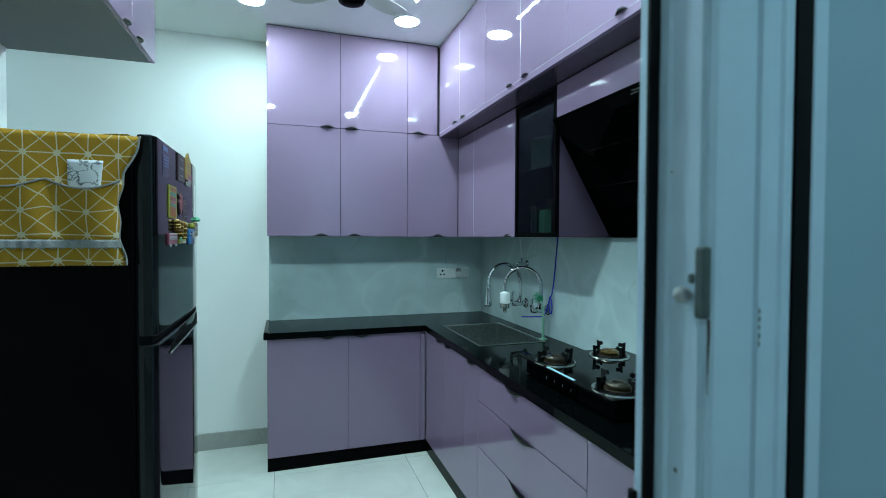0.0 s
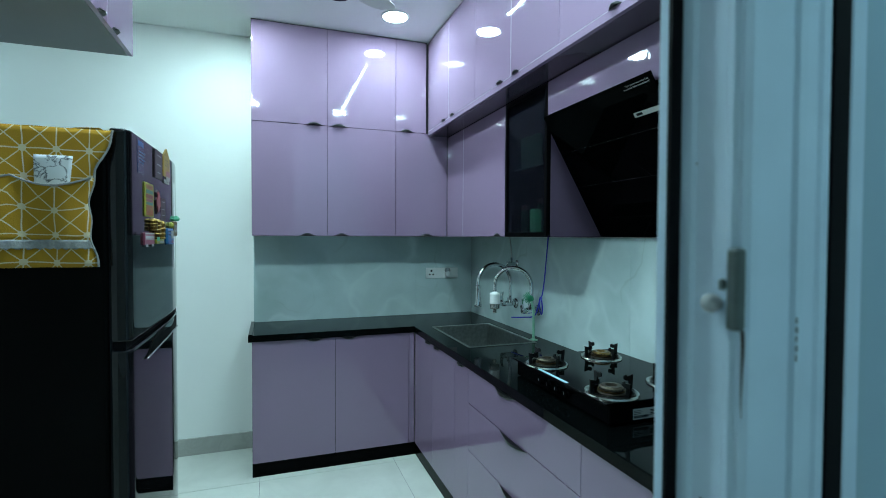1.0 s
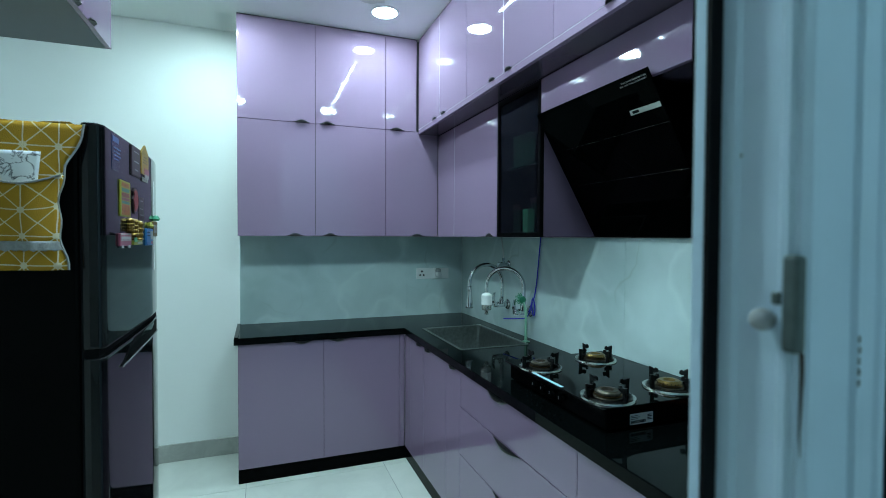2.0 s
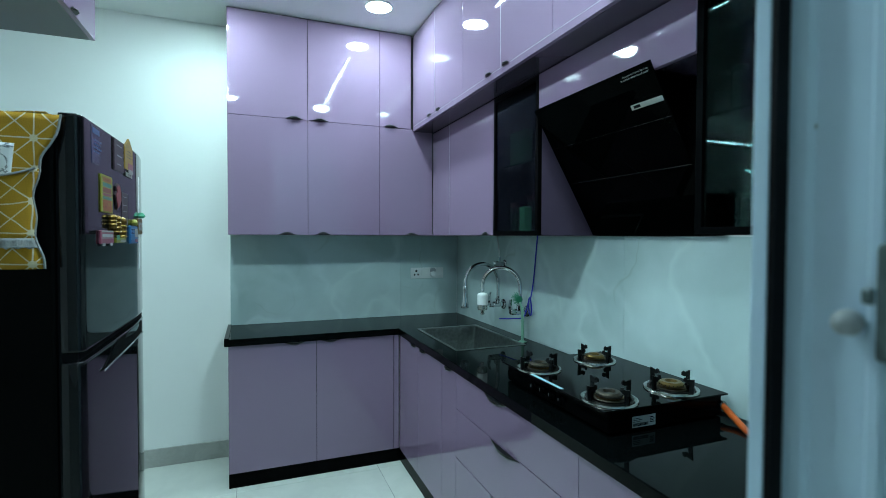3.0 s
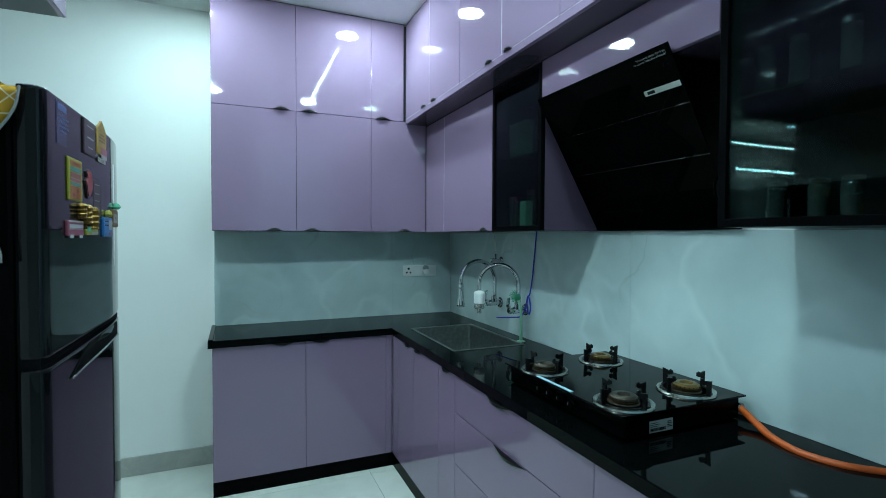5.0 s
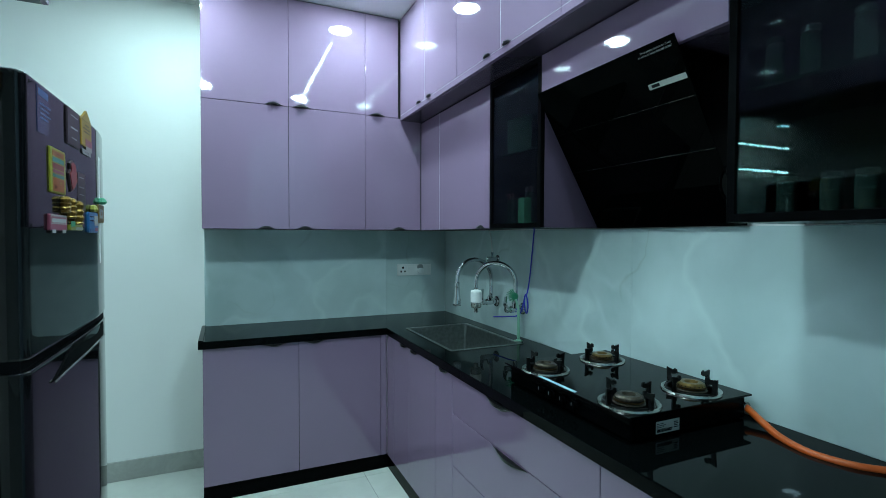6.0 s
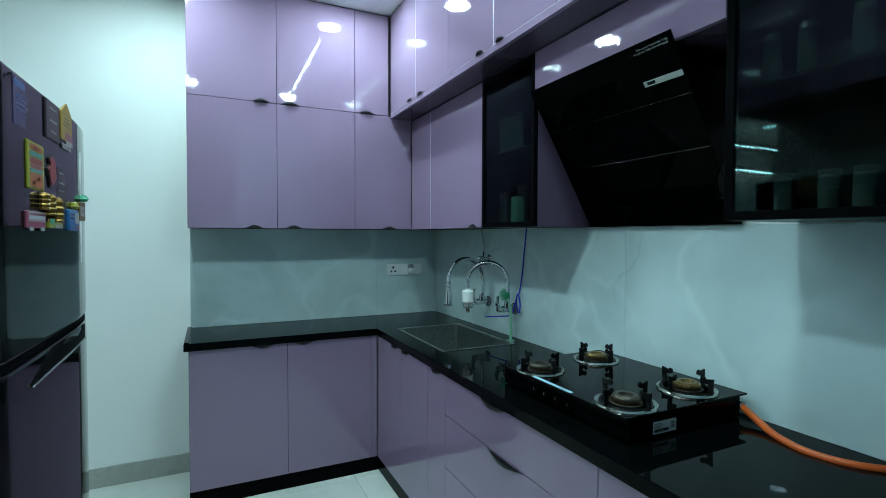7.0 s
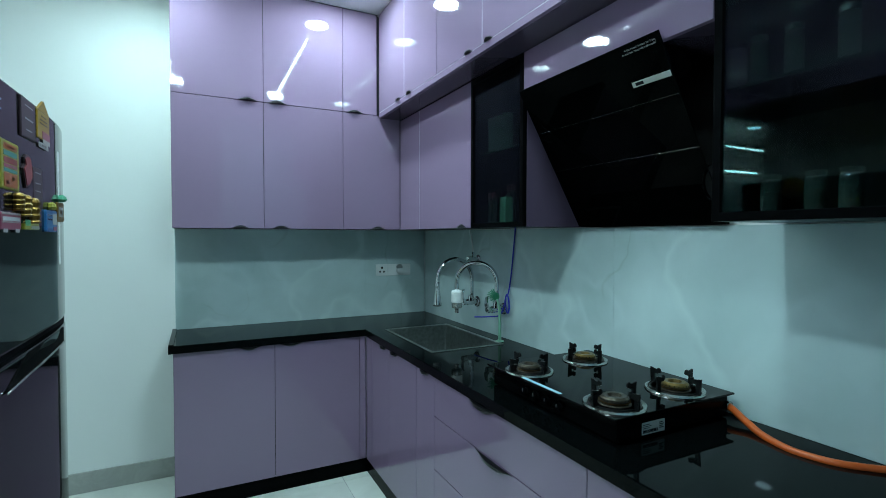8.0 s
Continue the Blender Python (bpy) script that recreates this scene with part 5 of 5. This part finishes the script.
for y, k in ((1.136, -1), (1.053, -1), (0.940, -1), (0.830, -1), (0.70, 1), (0.57, 0)):
    jar(1.31, y, 1.818, 0.021, 0.130, k, "tall clear glass jar on the cabinet shelf")
for y, k in ((1.100, 1), (1.000, 0), (0.930, 2), (0.835, 1), (0.72, 0), (0.61, 2)):
    jar(1.31, y, ZU + 0.018, 0.023, 0.098, k, "squat glass jar on the cabinet floor")
for y in (2.372, 2.316, 2.246):
    tumbler(1.29, y, 1.829, 0.025, 0.165)
tub = thing("storage_tub", (1.284, 2.248, ZU + 0.018), "pale green plastic tub in the glass cabinet", "tub")
part("tub", box(1.262, 1.306, 2.222, 2.274, ZU + 0.0185, ZU + 0.142, 0.008, seg=2), PALEGREEN, tub)
for y in (2.388, 2.355, 2.318, 2.282):
    x = 1.29 if y > 2.33 else 1.350
    sp_ = thing("spice_bottle", (x, y, ZU + 0.017), "small spice bottle with a pink lid", "bottle", "spice bottles")
    h = -0.012 if y > 2.33 else 0.022
    part("bottle", turned([(0.013, 0.0015), (0.0145, 0.004), (0.0145, 0.130 + h), (0.010, 0.138 + h)], (x, y, ZU + 0.017), 16), SHELFGLASS, sp_)
    part("lid", turned([(0.0135, 0.1385 + h), (0.0135, 0.162 + h), (0.011, 0.165 + h)], (x, y, ZU + 0.017), 16), M_PINK, sp_, "pink lid")

# ---- floor tiles ----
tile_me = {}


def floor_tiles():
    px, py, gap = 0.83, 0.83, 0.0024
    x_first, y_first = -0.062, 3.142
    for i in range(-7, 3):
        for j in range(-8, 3):
            x0, x1 = x_first + px * i, x_first + px * (i + 1)
            y0, y1 = y_first + py * j, y_first + py * (j + 1)
            x0, x1, y0, y1 = max(x0, -5.70), min(x1, XW), max(y0, -3.2), min(y1, 4.6)
            if x1 - x0 < 0.02 or y1 - y0 < 0.02:
                continue
            key = (round(x1 - x0, 3), round(y1 - y0, 3))
            if key not in tile_me:
                bm = box(-key[0] / 2 + gap / 2, key[0] / 2 - gap / 2, -key[1] / 2 + gap / 2, key[1] / 2 - gap / 2, -0.008, 0.0, 0.0008)
                me = bpy.data.meshes.new("tile")
                bm.to_mesh(me)
                bm.free()
                me.materials.append(FLOORTILE)
                tile_me[key] = me
            t = new("tile", tile_me[key])
            t.location = ((x0 + x1) / 2, (y0 + y1) / 2, ZF)
            t.parent = floor


floor_tiles()
